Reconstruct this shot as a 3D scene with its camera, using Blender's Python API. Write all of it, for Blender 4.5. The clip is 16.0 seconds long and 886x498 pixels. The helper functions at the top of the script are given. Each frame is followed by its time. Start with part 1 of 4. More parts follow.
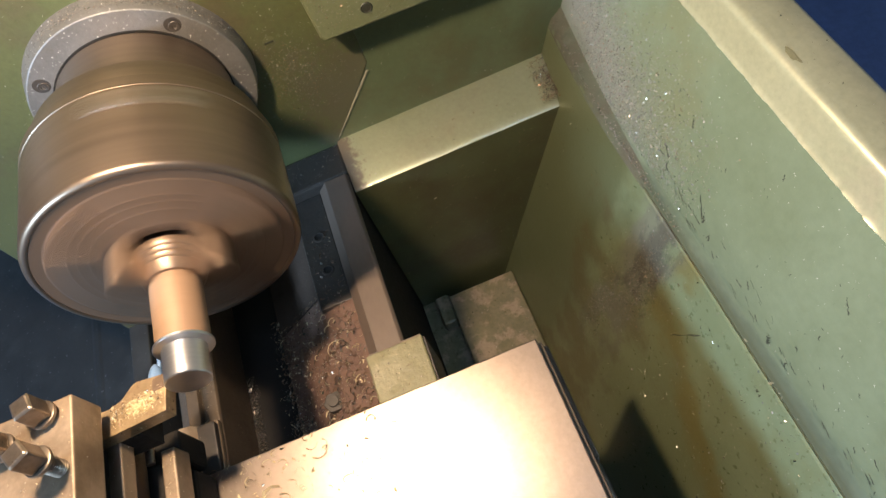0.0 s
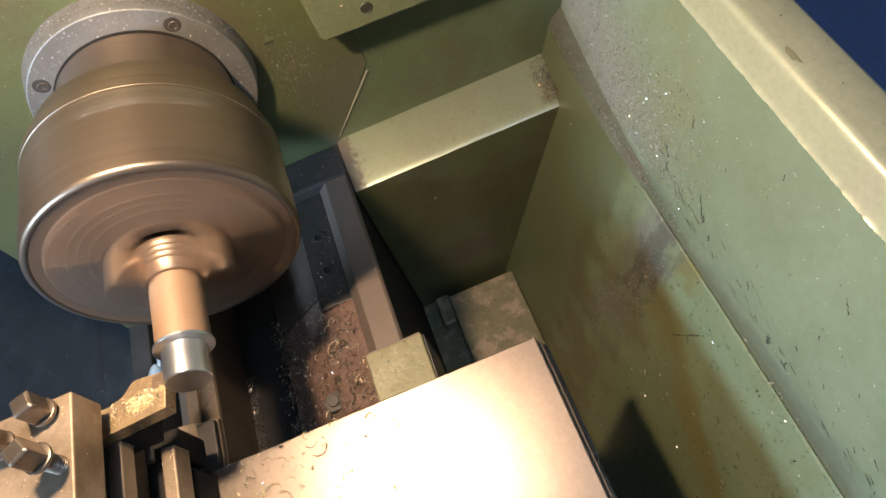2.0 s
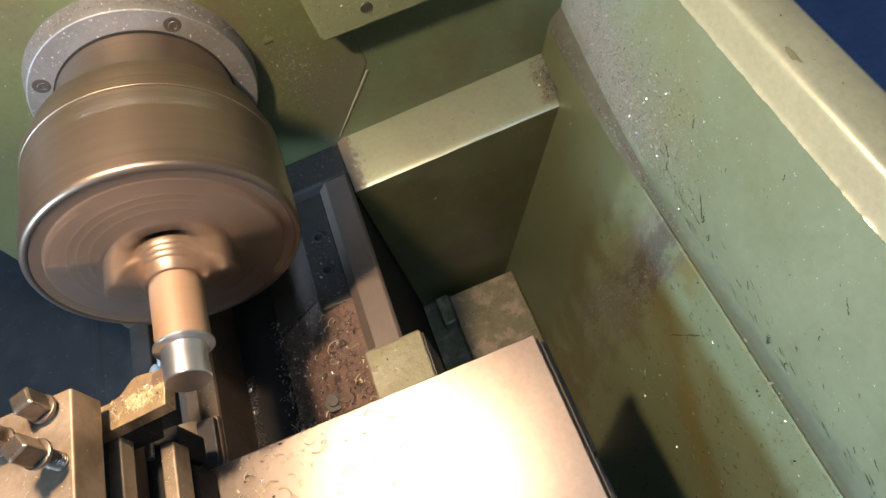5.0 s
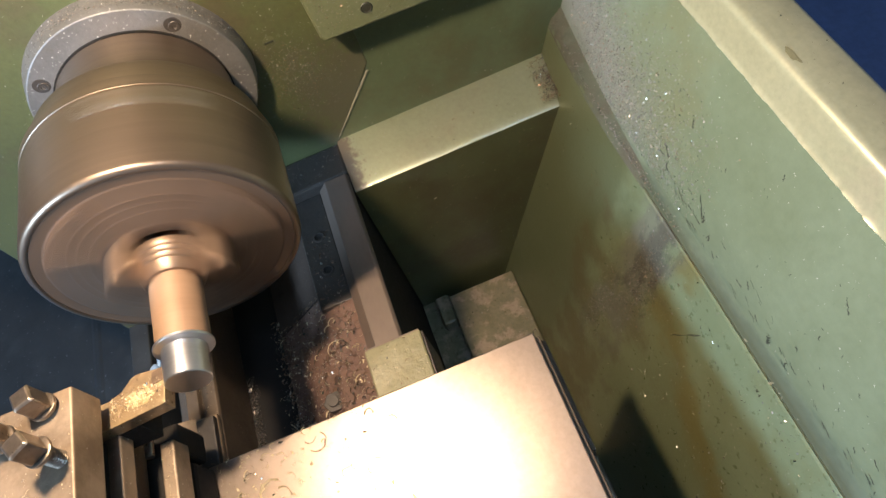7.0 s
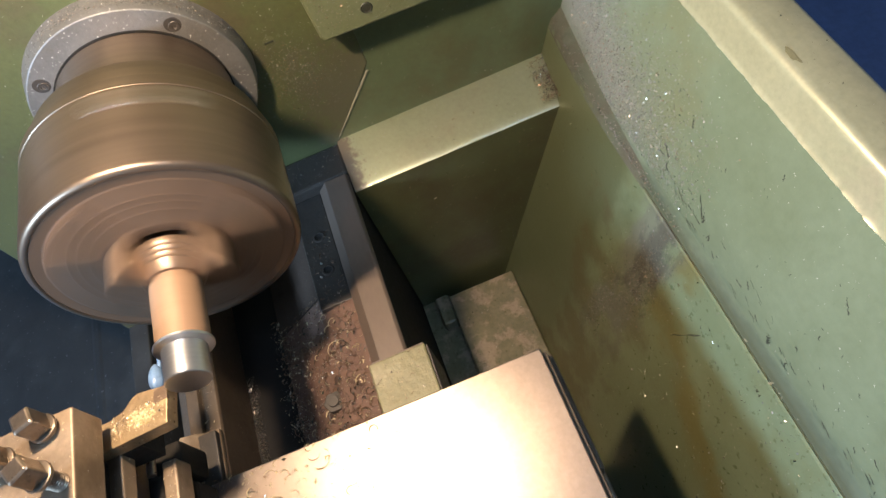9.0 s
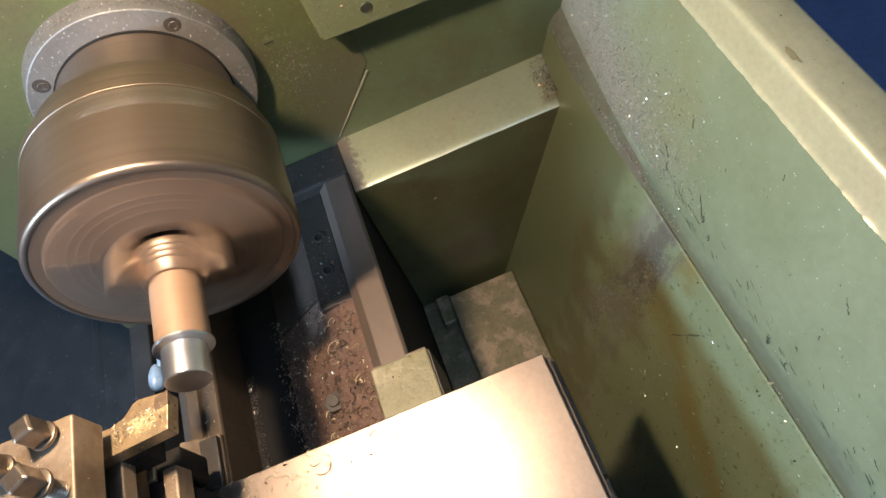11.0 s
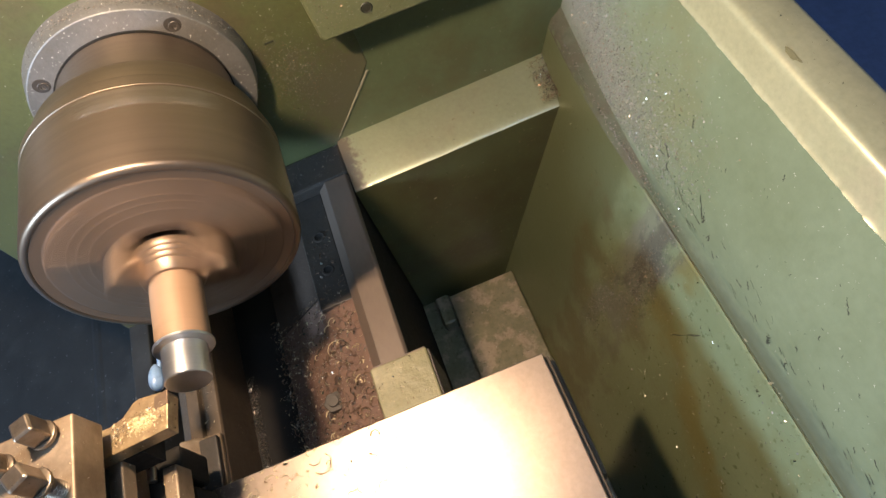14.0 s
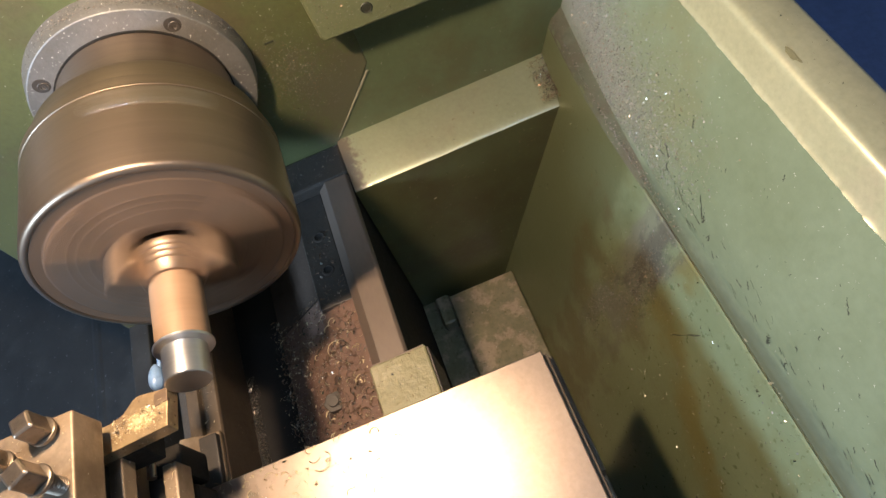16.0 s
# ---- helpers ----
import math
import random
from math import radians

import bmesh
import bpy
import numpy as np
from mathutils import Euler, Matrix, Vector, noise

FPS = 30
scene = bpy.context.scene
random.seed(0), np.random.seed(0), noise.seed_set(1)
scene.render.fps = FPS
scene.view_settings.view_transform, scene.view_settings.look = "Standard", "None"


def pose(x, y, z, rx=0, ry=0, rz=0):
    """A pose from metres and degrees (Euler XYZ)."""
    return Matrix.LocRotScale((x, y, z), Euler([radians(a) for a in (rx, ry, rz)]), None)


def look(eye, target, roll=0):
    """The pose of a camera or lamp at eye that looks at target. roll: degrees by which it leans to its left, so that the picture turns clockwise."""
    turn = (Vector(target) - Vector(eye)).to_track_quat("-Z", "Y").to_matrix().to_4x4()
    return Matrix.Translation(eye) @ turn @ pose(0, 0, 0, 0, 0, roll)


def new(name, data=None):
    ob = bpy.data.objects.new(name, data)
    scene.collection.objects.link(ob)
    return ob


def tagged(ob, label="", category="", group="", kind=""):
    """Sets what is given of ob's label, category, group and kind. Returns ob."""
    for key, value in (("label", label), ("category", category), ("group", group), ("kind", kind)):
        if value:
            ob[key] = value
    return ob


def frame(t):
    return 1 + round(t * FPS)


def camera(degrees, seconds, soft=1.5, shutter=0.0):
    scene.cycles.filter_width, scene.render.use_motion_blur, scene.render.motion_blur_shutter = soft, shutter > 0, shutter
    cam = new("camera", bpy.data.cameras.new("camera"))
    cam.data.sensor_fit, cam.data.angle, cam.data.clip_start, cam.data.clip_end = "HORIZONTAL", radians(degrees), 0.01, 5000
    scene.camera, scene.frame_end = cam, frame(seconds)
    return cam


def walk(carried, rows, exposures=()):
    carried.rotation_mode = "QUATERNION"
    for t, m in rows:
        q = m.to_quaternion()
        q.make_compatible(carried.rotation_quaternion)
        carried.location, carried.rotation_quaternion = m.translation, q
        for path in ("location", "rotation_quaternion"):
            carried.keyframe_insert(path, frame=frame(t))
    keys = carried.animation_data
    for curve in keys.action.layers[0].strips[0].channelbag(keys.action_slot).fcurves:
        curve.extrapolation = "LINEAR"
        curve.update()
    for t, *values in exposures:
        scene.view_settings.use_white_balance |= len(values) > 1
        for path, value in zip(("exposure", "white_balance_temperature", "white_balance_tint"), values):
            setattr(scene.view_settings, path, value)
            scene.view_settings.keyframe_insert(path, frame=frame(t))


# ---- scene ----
# Machine space: x along the spindle away from the headstock, y to the back, z up; the spindle's nose is the origin.
FLOOR = -1.12
cam = camera(66.386, 16.0, soft=1.5, shutter=0.65)
EYE = pose(0.3352, 0.2029, 0.3975, 29.335, 12.649, 70.752)
walk(cam, [(0.0, EYE), (16.0, EYE)], exposures=[(0.0, 0.14, 6550, 10), (2.6, 0.14, 6550, 10), (3.6, 0.17, 6350, 10), (8.6, 0.17, 6350, 10), (12.8, 0.17, 6300, 10), (14.2, 0.11, 6700, 11), (16.0, 0.11, 6700, 11)])


# ---- light ----
def make_world():
    w = bpy.data.worlds.new("workshop_daylight")
    w.use_nodes = True
    nt = w.node_tree
    bg = nt.nodes["Background"]
    sky = nt.nodes.new("ShaderNodeTexSky")
    sky.sky_type, sky.sun_disc = "NISHITA", False
    sky.sun_elevation, sky.sun_rotation = radians(35), radians(200)
    nt.links.new(sky.outputs[0], bg.inputs[0])
    bg.inputs[1].default_value = 0.1
    scene.world = w


def lamp(name, kind, m, energy, color, **more):
    d = bpy.data.lights.new(name, kind)
    d.energy, d.color = energy, color
    for key, value in more.items():
        if key == "radius":
            d.shadow_soft_size = value
        if key == "cone":
            d.spot_size = radians(value)
        if key == "blend":
            d.spot_blend = value
        if key == "size":
            d.shape, d.size, d.size_y = "RECTANGLE", value[0], value[1]
    ob = new(name, d)
    ob.matrix_world = m
    return ob


make_world()
WORK_LAMP = (0.058, 0.018, 0.410)
lamp("work_lamp", "SPOT", look(WORK_LAMP, (0.09, 0.20, -0.12)), 21.0, (1.0, 0.745, 0.50), radius=0.022, cone=170, blend=0.15)
lamp("window_daylight", "AREA", look((1.38, -1.93, 0.66), (0.15, 0.3, -0.1)), 94.0, (0.52, 0.74, 1.0), size=(0.5, 0.36))
# Added fill: an unseen source above that lifts the shadows with blue.
lamp("overhead_fill", "AREA", look((0.80, 0.55, 1.93), (0.10, 0.25, -0.2)), 9.0, (0.42, 0.66, 1.0), size=(0.5, 0.5))


# ---- materials ----
def nodes_of(name):
    m = bpy.data.materials.new(name)
    m.use_nodes = True
    nt = m.node_tree
    return m, nt, nt.nodes["Principled BSDF"]


def surf(name, c1, c2, c3=None, patch=18.0, fine=220.0, rough=(0.4, 0.6), metal=0.0, bump=0.25, bump_scale=500.0,
         stretch=(1, 1, 1), speck=None, stain=(0.56, 0.70), coat=0.0, dist=0.0006, grain=0.30, gloss=0.5, coat_rough=0.10):
    """A worn surface: two colours in patches, a third as stains, fine grain in gloss and relief; speck adds (colour, scale, limit)."""
    m, nt, b = nodes_of(name)
    add, link = nt.nodes.new, nt.links.new
    tc = add("ShaderNodeTexCoord")
    mp = add("ShaderNodeMapping")
    mp.inputs["Scale"].default_value = stretch
    link(tc.outputs["Object"], mp.inputs[0])

    def noise_tex(scale, detail=5, rough_=0.6):
        n = add("ShaderNodeTexNoise")
        n.inputs["Scale"].default_value, n.inputs["Detail"].default_value, n.inputs["Roughness"].default_value = scale, detail, rough_
        link(mp.outputs[0], n.inputs["Vector"])
        return n.outputs["Fac"]

    def ramp(fac, lo, hi):
        r = add("ShaderNodeMapRange")
        r.inputs["From Min"].default_value, r.inputs["From Max"].default_value = lo, hi
        link(fac, r.inputs["Value"])
        return r.outputs["Result"]

    def mix(fac, a, c):
        x = add("ShaderNodeMix")
        x.data_type = "RGBA"
        link(fac, x.inputs["Factor"])
        for sock, v in ((x.inputs[6], a), (x.inputs[7], c)):
            if isinstance(v, tuple):
                sock.default_value = (*v, 1)
            else:
                link(v, sock)
        return x.outputs[2]

    f_patch, f_fine = noise_tex(patch), noise_tex(fine, 3)
    col = mix(ramp(f_patch, 0.35, 0.65), c1, c2)
    if c3:
        col = mix(ramp(noise_tex(patch * 0.47, 6, 0.65), *stain), col, c3)
    dark = add("ShaderNodeMix")
    dark.data_type, dark.blend_type = "RGBA", "MULTIPLY"
    dark.inputs["Factor"].default_value = grain
    link(col, dark.inputs[6])
    g = add("ShaderNodeCombineColor")
    gr = ramp(f_fine, 0.15, 0.75)
    for s in g.inputs:
        link(gr, s)
    link(g.outputs[0], dark.inputs[7])
    col = dark.outputs[2]
    metal_fac = None
    if speck:
        sc, scale, limit = speck
        sp = ramp(noise_tex(scale, 2, 0.5), limit, limit + 0.03)
        col = mix(sp, col, sc)
        metal_fac = sp
    link(col, b.inputs["Base Color"])
    rr = add("ShaderNodeMapRange")
    rr.inputs["To Min"].default_value, rr.inputs["To Max"].default_value = rough
    rr.inputs["From Min"].default_value, rr.inputs["From Max"].default_value = 0.3, 0.7
    link(f_fine, rr.inputs["Value"])
    link(rr.outputs["Result"], b.inputs["Roughness"])
    b.inputs["Metallic"].default_value = metal
    b.inputs["Specular IOR Level"].default_value = gloss
    if coat:
        b.inputs["Coat Weight"].default_value, b.inputs["Coat Roughness"].default_value = coat, coat_rough
    bp = add("ShaderNodeBump")
    bp.inputs["Strength"].default_value, bp.inputs["Distance"].default_value = bump, dist
    link(noise_tex(bump_scale, 4), bp.inputs["Height"])
    link(bp.outputs[0], b.inputs["Normal"])
    return m


def lay(m, colour, edges, scale, wobble, most=1.0, rough=None, stretch=(1, 1, 1)):
    """Lays a film of dirt or of painted shade over a material, where every edge (a, b, c, d) has a x + b y + c z + d >
    0, with an uneven border.
    """
    nt = m.node_tree
    add, link = nt.nodes.new, nt.links.new
    b = nt.nodes["Principled BSDF"]
    tc, mp, nz = add("ShaderNodeTexCoord"), add("ShaderNodeMapping"), add("ShaderNodeTexNoise")
    mp.inputs["Scale"].default_value = stretch
    nz.inputs["Scale"].default_value, nz.inputs["Detail"].default_value, nz.inputs["Roughness"].default_value = scale, 6, 0.62
    link(tc.outputs["Object"], mp.inputs[0])
    link(mp.outputs[0], nz.inputs["Vector"])

    def calc(op, x, y):
        n = add("ShaderNodeMath")
        n.operation = op
        for sock, v in zip(n.inputs, (x, y)):
            if isinstance(v, (int, float)):
                sock.default_value = v
            else:
                link(v, sock)
        return n.outputs[0]
    low = None
    for a, b_, c, d in edges:
        dot = add("ShaderNodeVectorMath")
        dot.operation = "DOT_PRODUCT"
        dot.inputs[1].default_value = (a, b_, c)
        link(tc.outputs["Object"], dot.inputs[0])
        e = calc("ADD", dot.outputs["Value"], d)
        low = e if low is None else calc("SMOOTH_MIN", low, e)
    fac = calc("ADD", low, calc("MULTIPLY", calc("SUBTRACT", nz.outputs["Fac"], 0.5), wobble))
    soft = add("ShaderNodeMapRange")
    soft.interpolation_type = "SMOOTHSTEP"
    soft.inputs["To Max"].default_value = most
    link(fac, soft.inputs["Value"])
    mask = soft.outputs["Result"]
    x = add("ShaderNodeMix")
    x.data_type = "RGBA"
    link(mask, x.inputs["Factor"])
    link(b.inputs["Base Color"].links[0].from_socket, x.inputs[6])
    x.inputs[7].default_value = (*colour, 1)
    link(x.outputs[2], b.inputs["Base Color"])
    if rough is not None:
        r = add("ShaderNodeMix")
        link(mask, r.inputs["Factor"])
        link(b.inputs["Roughness"].links[0].from_socket, r.inputs[2])
        r.inputs[3].default_value = rough
        link(r.outputs[0], b.inputs["Roughness"])


STEEL_SPECK = (0.42, 0.40, 0.36)
green = surf("green_machine_paint", (0.150, 0.178, 0.072), (0.180, 0.205, 0.092), (0.16, 0.140, 0.052), patch=14, grain=0.2, fine=160,
             rough=(0.24, 0.38), bump=0.3, bump_scale=260, speck=(STEEL_SPECK, 420, 0.73), coat=0.25)
green_guard = surf("green_guard_paint", (0.140, 0.168, 0.098), (0.166, 0.202, 0.128), (0.152, 0.158, 0.080), patch=9, grain=0.2, fine=120,
                   rough=(0.34, 0.52), bump=0.35, bump_scale=220, speck=(STEEL_SPECK, 460, 0.735), stain=(0.50, 0.66))
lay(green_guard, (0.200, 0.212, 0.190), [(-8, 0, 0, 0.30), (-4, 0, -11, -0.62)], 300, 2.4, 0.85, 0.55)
# Two darker layers towards the guard's foot.
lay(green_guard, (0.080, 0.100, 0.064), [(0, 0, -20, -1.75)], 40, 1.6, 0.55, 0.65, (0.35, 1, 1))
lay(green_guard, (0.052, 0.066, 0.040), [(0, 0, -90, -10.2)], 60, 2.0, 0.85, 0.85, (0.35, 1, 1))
green_tray = surf("oily_shaded_tray_paint", (0.140, 0.168, 0.092), (0.176, 0.212, 0.126), (0.138, 0.144, 0.066), patch=11, grain=0.2, fine=140,
                  rough=(0.24, 0.46), bump=0.3, bump_scale=240, speck=(STEEL_SPECK, 430, 0.735), stain=(0.50, 0.66))
# Darker towards the headstock end: shade put into the paint.
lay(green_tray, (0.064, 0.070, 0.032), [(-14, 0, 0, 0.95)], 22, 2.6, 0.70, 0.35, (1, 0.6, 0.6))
# Olive zone and its brown border: the carriage's daylight shadow, painted in.
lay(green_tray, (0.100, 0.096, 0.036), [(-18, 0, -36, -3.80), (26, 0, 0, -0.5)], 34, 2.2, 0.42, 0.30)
lay(green_tray, (0.122, 0.092, 0.020), [(-22, 0, -44, -4.55), (13, 0, 26, 4.3), (20, 0, 0, -1.6)], 40, 2.6, 0.56, 0.28)
lay(green_tray, (0.085, 0.066, 0.030), [(12, 0, 0, 0.2), (-12, 0, 0, 1.6), (0, 0, -8, -1.5)], 26, 5.5, 0.6, 0.4)
# Brown patch at the top of that painted shadow.
lay(green_tray, (0.118, 0.090, 0.024), [(60, 0, 0, -5.7), (-60, 0, 0, 8.6), (0, 0, 40, 6.4)], 60, 2.6, 0.6, 0.35)
lay(green_tray, (0.120, 0.114, 0.094), [(45, 0, 0, -1.7), (-45, 0, 0, 5.0), (0, 0, 9, 3.0)], 40, 4.2, 0.62, 0.6, (1.4, 0.6, 0.6))
lay(green_tray, (0.060, 0.055, 0.042), [(60, 0, 0, -3.4), (-60, 0, 0, 6.6), (0, 0, 20, 4.6)], 60, 4.2, 0.7, 0.6, (1.4, 0.7, 0.7))
cover_green = surf("dusty_green_cover_paint", (0.138, 0.156, 0.078), (0.156, 0.174, 0.094), (0.152, 0.138, 0.080), patch=18, fine=220,
                   rough=(0.38, 0.55), bump=0.45, bump_scale=300, speck=(STEEL_SPECK, 430, 0.69))
# Rib top, paler than its face: the lamp's brightness is put into the colour.
lit_green = surf("pale_green_lit_paint", (0.335, 0.360, 0.225), (0.370, 0.395, 0.250), (0.350, 0.350, 0.225), patch=18, fine=200, grain=0.2, rough=(0.36, 0.44), metal=0.55,
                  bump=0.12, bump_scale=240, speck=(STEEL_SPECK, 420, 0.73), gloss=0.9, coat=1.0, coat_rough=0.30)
lay(lit_green, (0.150, 0.105, 0.076), [(0, -70, 0, 10.3)], 150, 3.5, 0.85, 0.7)
floor_green = surf("stained_tray_floor", (0.155, 0.138, 0.070), (0.205, 0.172, 0.098), (0.310, 0.240, 0.160), patch=75, fine=220, rough=(0.25, 0.5),
                   bump=0.5, bump_scale=200, stain=(0.50, 0.58), coat=0.3)
green_dark = surf("dark_green_machine_paint", (0.086, 0.112, 0.058), (0.104, 0.130, 0.068), (0.086, 0.084, 0.040), patch=16, grain=0.2, fine=180,
                  rough=(0.32, 0.52), bump=0.3, bump_scale=260, speck=(STEEL_SPECK, 430, 0.755), stain=(0.48, 0.66))
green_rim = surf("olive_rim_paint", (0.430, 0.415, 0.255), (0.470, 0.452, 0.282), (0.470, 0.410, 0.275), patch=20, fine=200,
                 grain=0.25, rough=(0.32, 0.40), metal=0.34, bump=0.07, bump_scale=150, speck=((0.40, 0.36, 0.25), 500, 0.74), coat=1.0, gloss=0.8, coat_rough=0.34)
head_green = surf("headstock_green_paint", (0.090, 0.103, 0.043), (0.080, 0.092, 0.040), (0.084, 0.070, 0.040), patch=16, fine=200,
                  rough=(0.34, 0.56), bump=0.4, bump_scale=300, speck=(STEEL_SPECK, 440, 0.735), stain=(0.50, 0.66))
lay(head_green, (0.084, 0.078, 0.050), [(0, 28, 0, -2.9), (0, 0, -18, -0.3)], 130, 4.0, 0.65, 0.7)
bank_dust = surf("packed_grey_brown_swarf", (0.078, 0.090, 0.058), (0.100, 0.108, 0.074), (0.084, 0.080, 0.054), patch=60, fine=500, rough=(0.5, 0.8), bump=0.9, bump_scale=700,
                 speck=((0.50, 0.47, 0.42), 520, 0.71), stain=(0.46, 0.6), dist=0.0012)
caulk = surf("pale_joint_filler", (0.36, 0.34, 0.24), (0.26, 0.25, 0.17), patch=90, fine=500, rough=(0.6, 0.8))
chuck_steel = surf("turned_grey_steel", grain=0.18, c1=(0.262, 0.203, 0.154), c2=(0.224, 0.172, 0.130), c3=(0.186, 0.140, 0.106), patch=30, fine=90, rough=(0.32, 0.42),
                   metal=0.88, bump=0.12, bump_scale=900, stretch=(6, 0.5, 0.5))
# The brown holds the tan cross slide's reflection as base colour.
face_slide_tint = surf("chuck_face_steel_slide_tint", grain=0.18, c1=(0.148, 0.094, 0.060), c2=(0.130, 0.081, 0.051), c3=(0.103, 0.064, 0.040), patch=30, fine=90, rough=(0.42, 0.54),
                  metal=0.3, bump=0.12, bump_scale=900, stretch=(6, 0.5, 0.5))
jaw_steel = surf("hardened_jaw_steel", grain=0.18, c1=(0.255, 0.178, 0.125), c2=(0.225, 0.156, 0.108), patch=60, fine=200, rough=(0.32, 0.45), metal=0.7, bump=0.12)
flange_iron = surf("bare_grey_cast_iron", (0.235, 0.230, 0.222), (0.195, 0.190, 0.182), (0.20, 0.182, 0.155), patch=40, fine=420, rough=(0.42, 0.6),
                   metal=0.55, bump=0.55, bump_scale=700, speck=((0.8, 0.78, 0.74), 420, 0.70))
bar_steel = surf("brown_scaled_bar", grain=0.18, c1=(0.325, 0.205, 0.128), c2=(0.305, 0.190, 0.116), c3=(0.270, 0.165, 0.100), patch=40, fine=130, rough=(0.58, 0.70), metal=0.25,
                 bump=0.15, bump_scale=700, stretch=(3, 1, 1))
bright_steel = surf("fresh_turned_steel", grain=0.18, c1=(0.76, 0.76, 0.77), c2=(0.70, 0.70, 0.71), patch=60, fine=240, rough=(0.28, 0.37), metal=0.95, bump=0.10,
                    bump_scale=1500, stretch=(8, 1, 1))
face_steel = surf("faced_end_steel", grain=0.18, c1=(0.74, 0.70, 0.66), c2=(0.68, 0.645, 0.61), patch=80, fine=300, rough=(0.30, 0.40), metal=1.0, bump=0.1, bump_scale=900)
slide_steel = surf("ground_slide_steel", grain=0.18, c1=(0.395, 0.322, 0.275), c2=(0.368, 0.296, 0.250), c3=(0.325, 0.250, 0.203), patch=12, fine=260, rough=(0.35, 0.385),
                   metal=1.0, bump=0.07, bump_scale=650, stretch=(1, 1, 1))
way_steel = surf("worn_way_steel", grain=0.18, c1=(0.162, 0.122, 0.098), c2=(0.152, 0.115, 0.092), c3=(0.132, 0.098, 0.078), patch=20, fine=260, rough=(0.40, 0.50), metal=0.2,
                 bump=0.1, stretch=(0.35, 1, 1))
front_steel = surf("oily_front_way_steel", grain=0.2, c1=(0.140, 0.106, 0.076), c2=(0.115, 0.086, 0.062), c3=(0.084, 0.060, 0.042), patch=45, fine=260, rough=(0.34, 0.48), metal=0.35,
                   bump=0.3, bump_scale=300, speck=((0.35, 0.28, 0.19), 430, 0.72))
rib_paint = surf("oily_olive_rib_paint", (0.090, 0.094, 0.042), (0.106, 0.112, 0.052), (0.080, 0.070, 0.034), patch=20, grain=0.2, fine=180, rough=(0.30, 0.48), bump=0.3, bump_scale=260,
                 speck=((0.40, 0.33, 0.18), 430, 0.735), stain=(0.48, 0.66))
dark_iron = surf("oily_dark_iron", (0.062, 0.056, 0.052), (0.082, 0.070, 0.060), (0.05, 0.038, 0.030), patch=25, fine=220, rough=(0.34, 0.58), metal=0.35,
                 bump=0.5, bump_scale=300, speck=(STEEL_SPECK, 430, 0.745))
rusty_bed = surf("rust_brown_bed_dirt", (0.205, 0.125, 0.094), (0.165, 0.100, 0.075), (0.110, 0.066, 0.050), patch=40, fine=260, rough=(0.6, 0.85), gloss=0.25,
                 metal=0.0, bump=0.8, bump_scale=320, speck=(STEEL_SPECK, 420, 0.70))
# Dark copy of the bed web: the chuck's shade is put into the colour.
shaded_web = surf("shaded_dark_brown_web", (0.066, 0.048, 0.038), (0.080, 0.058, 0.046), (0.048, 0.035, 0.028), patch=40, fine=260, rough=(0.6, 0.85), gloss=0.2, bump=0.8, bump_scale=320,
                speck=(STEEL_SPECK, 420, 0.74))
post_steel = surf("browned_tool_post_steel", grain=0.18, stain=(0.46, 0.62), c1=(0.310, 0.232, 0.162), c2=(0.255, 0.190, 0.130), c3=(0.165, 0.118, 0.076), patch=45, fine=240, rough=(0.46, 0.58), metal=0.35,
                  bump=0.3, bump_scale=420, speck=((0.75, 0.7, 0.6), 460, 0.73))
tool_steel = surf("oily_brass_coloured_shank", grain=0.18, c1=(0.40, 0.285, 0.160), c2=(0.32, 0.225, 0.125), c3=(0.60, 0.46, 0.25), patch=60, fine=260, rough=(0.26, 0.46), metal=0.5,
                  bump=0.9, bump_scale=230, coat=1.0, coat_rough=0.07, speck=((0.9, 0.8, 0.6), 420, 0.71))
wet_chips = surf("pale_wet_chips", (0.46, 0.34, 0.16), (0.38, 0.27, 0.12), (0.66, 0.54, 0.30), patch=240, fine=600, rough=(0.2, 0.4), metal=0.2, bump=1.0, bump_scale=520, coat=1.0,
                 coat_rough=0.06, dist=0.0012, stain=(0.46, 0.56))
bolt_steel = surf("oiled_bolt_steel", grain=0.18, c1=(0.36, 0.295, 0.235), c2=(0.24, 0.19, 0.145), patch=80, fine=300, rough=(0.27, 0.36), metal=0.9, bump=0.12)
# Black for dark iron, and for shade painted into gaps and unlit sides.
black_iron_shade = surf("black_iron_and_shade", (0.022, 0.020, 0.019), (0.030, 0.027, 0.024), patch=40, fine=200, rough=(0.65, 0.85), metal=0.0, gloss=0.15)
wing_green = surf("chipped_olive_saddle_paint", (0.225, 0.205, 0.105), (0.255, 0.235, 0.125), (0.20, 0.165, 0.09), patch=70, fine=320, rough=(0.36, 0.55),
                  bump=1.0, bump_scale=150, speck=((0.5, 0.44, 0.26), 420, 0.72), coat=0.8, coat_rough=0.12, dist=0.0012)
chip_steel = surf("bright_swarf", (0.78, 0.72, 0.64), (0.62, 0.54, 0.46), patch=300, fine=900, rough=(0.18, 0.34), metal=1.0, bump=0.1)
chip_gold = surf("oily_golden_swarf", (0.82, 0.70, 0.46), (0.70, 0.56, 0.34), patch=300, fine=900, rough=(0.25, 0.4), metal=0.1, bump=0.1)
chip_dull = surf("dull_grey_swarf", (0.34, 0.31, 0.285), (0.25, 0.22, 0.20), patch=300, fine=900, rough=(0.4, 0.6), metal=0.35, bump=0.1)
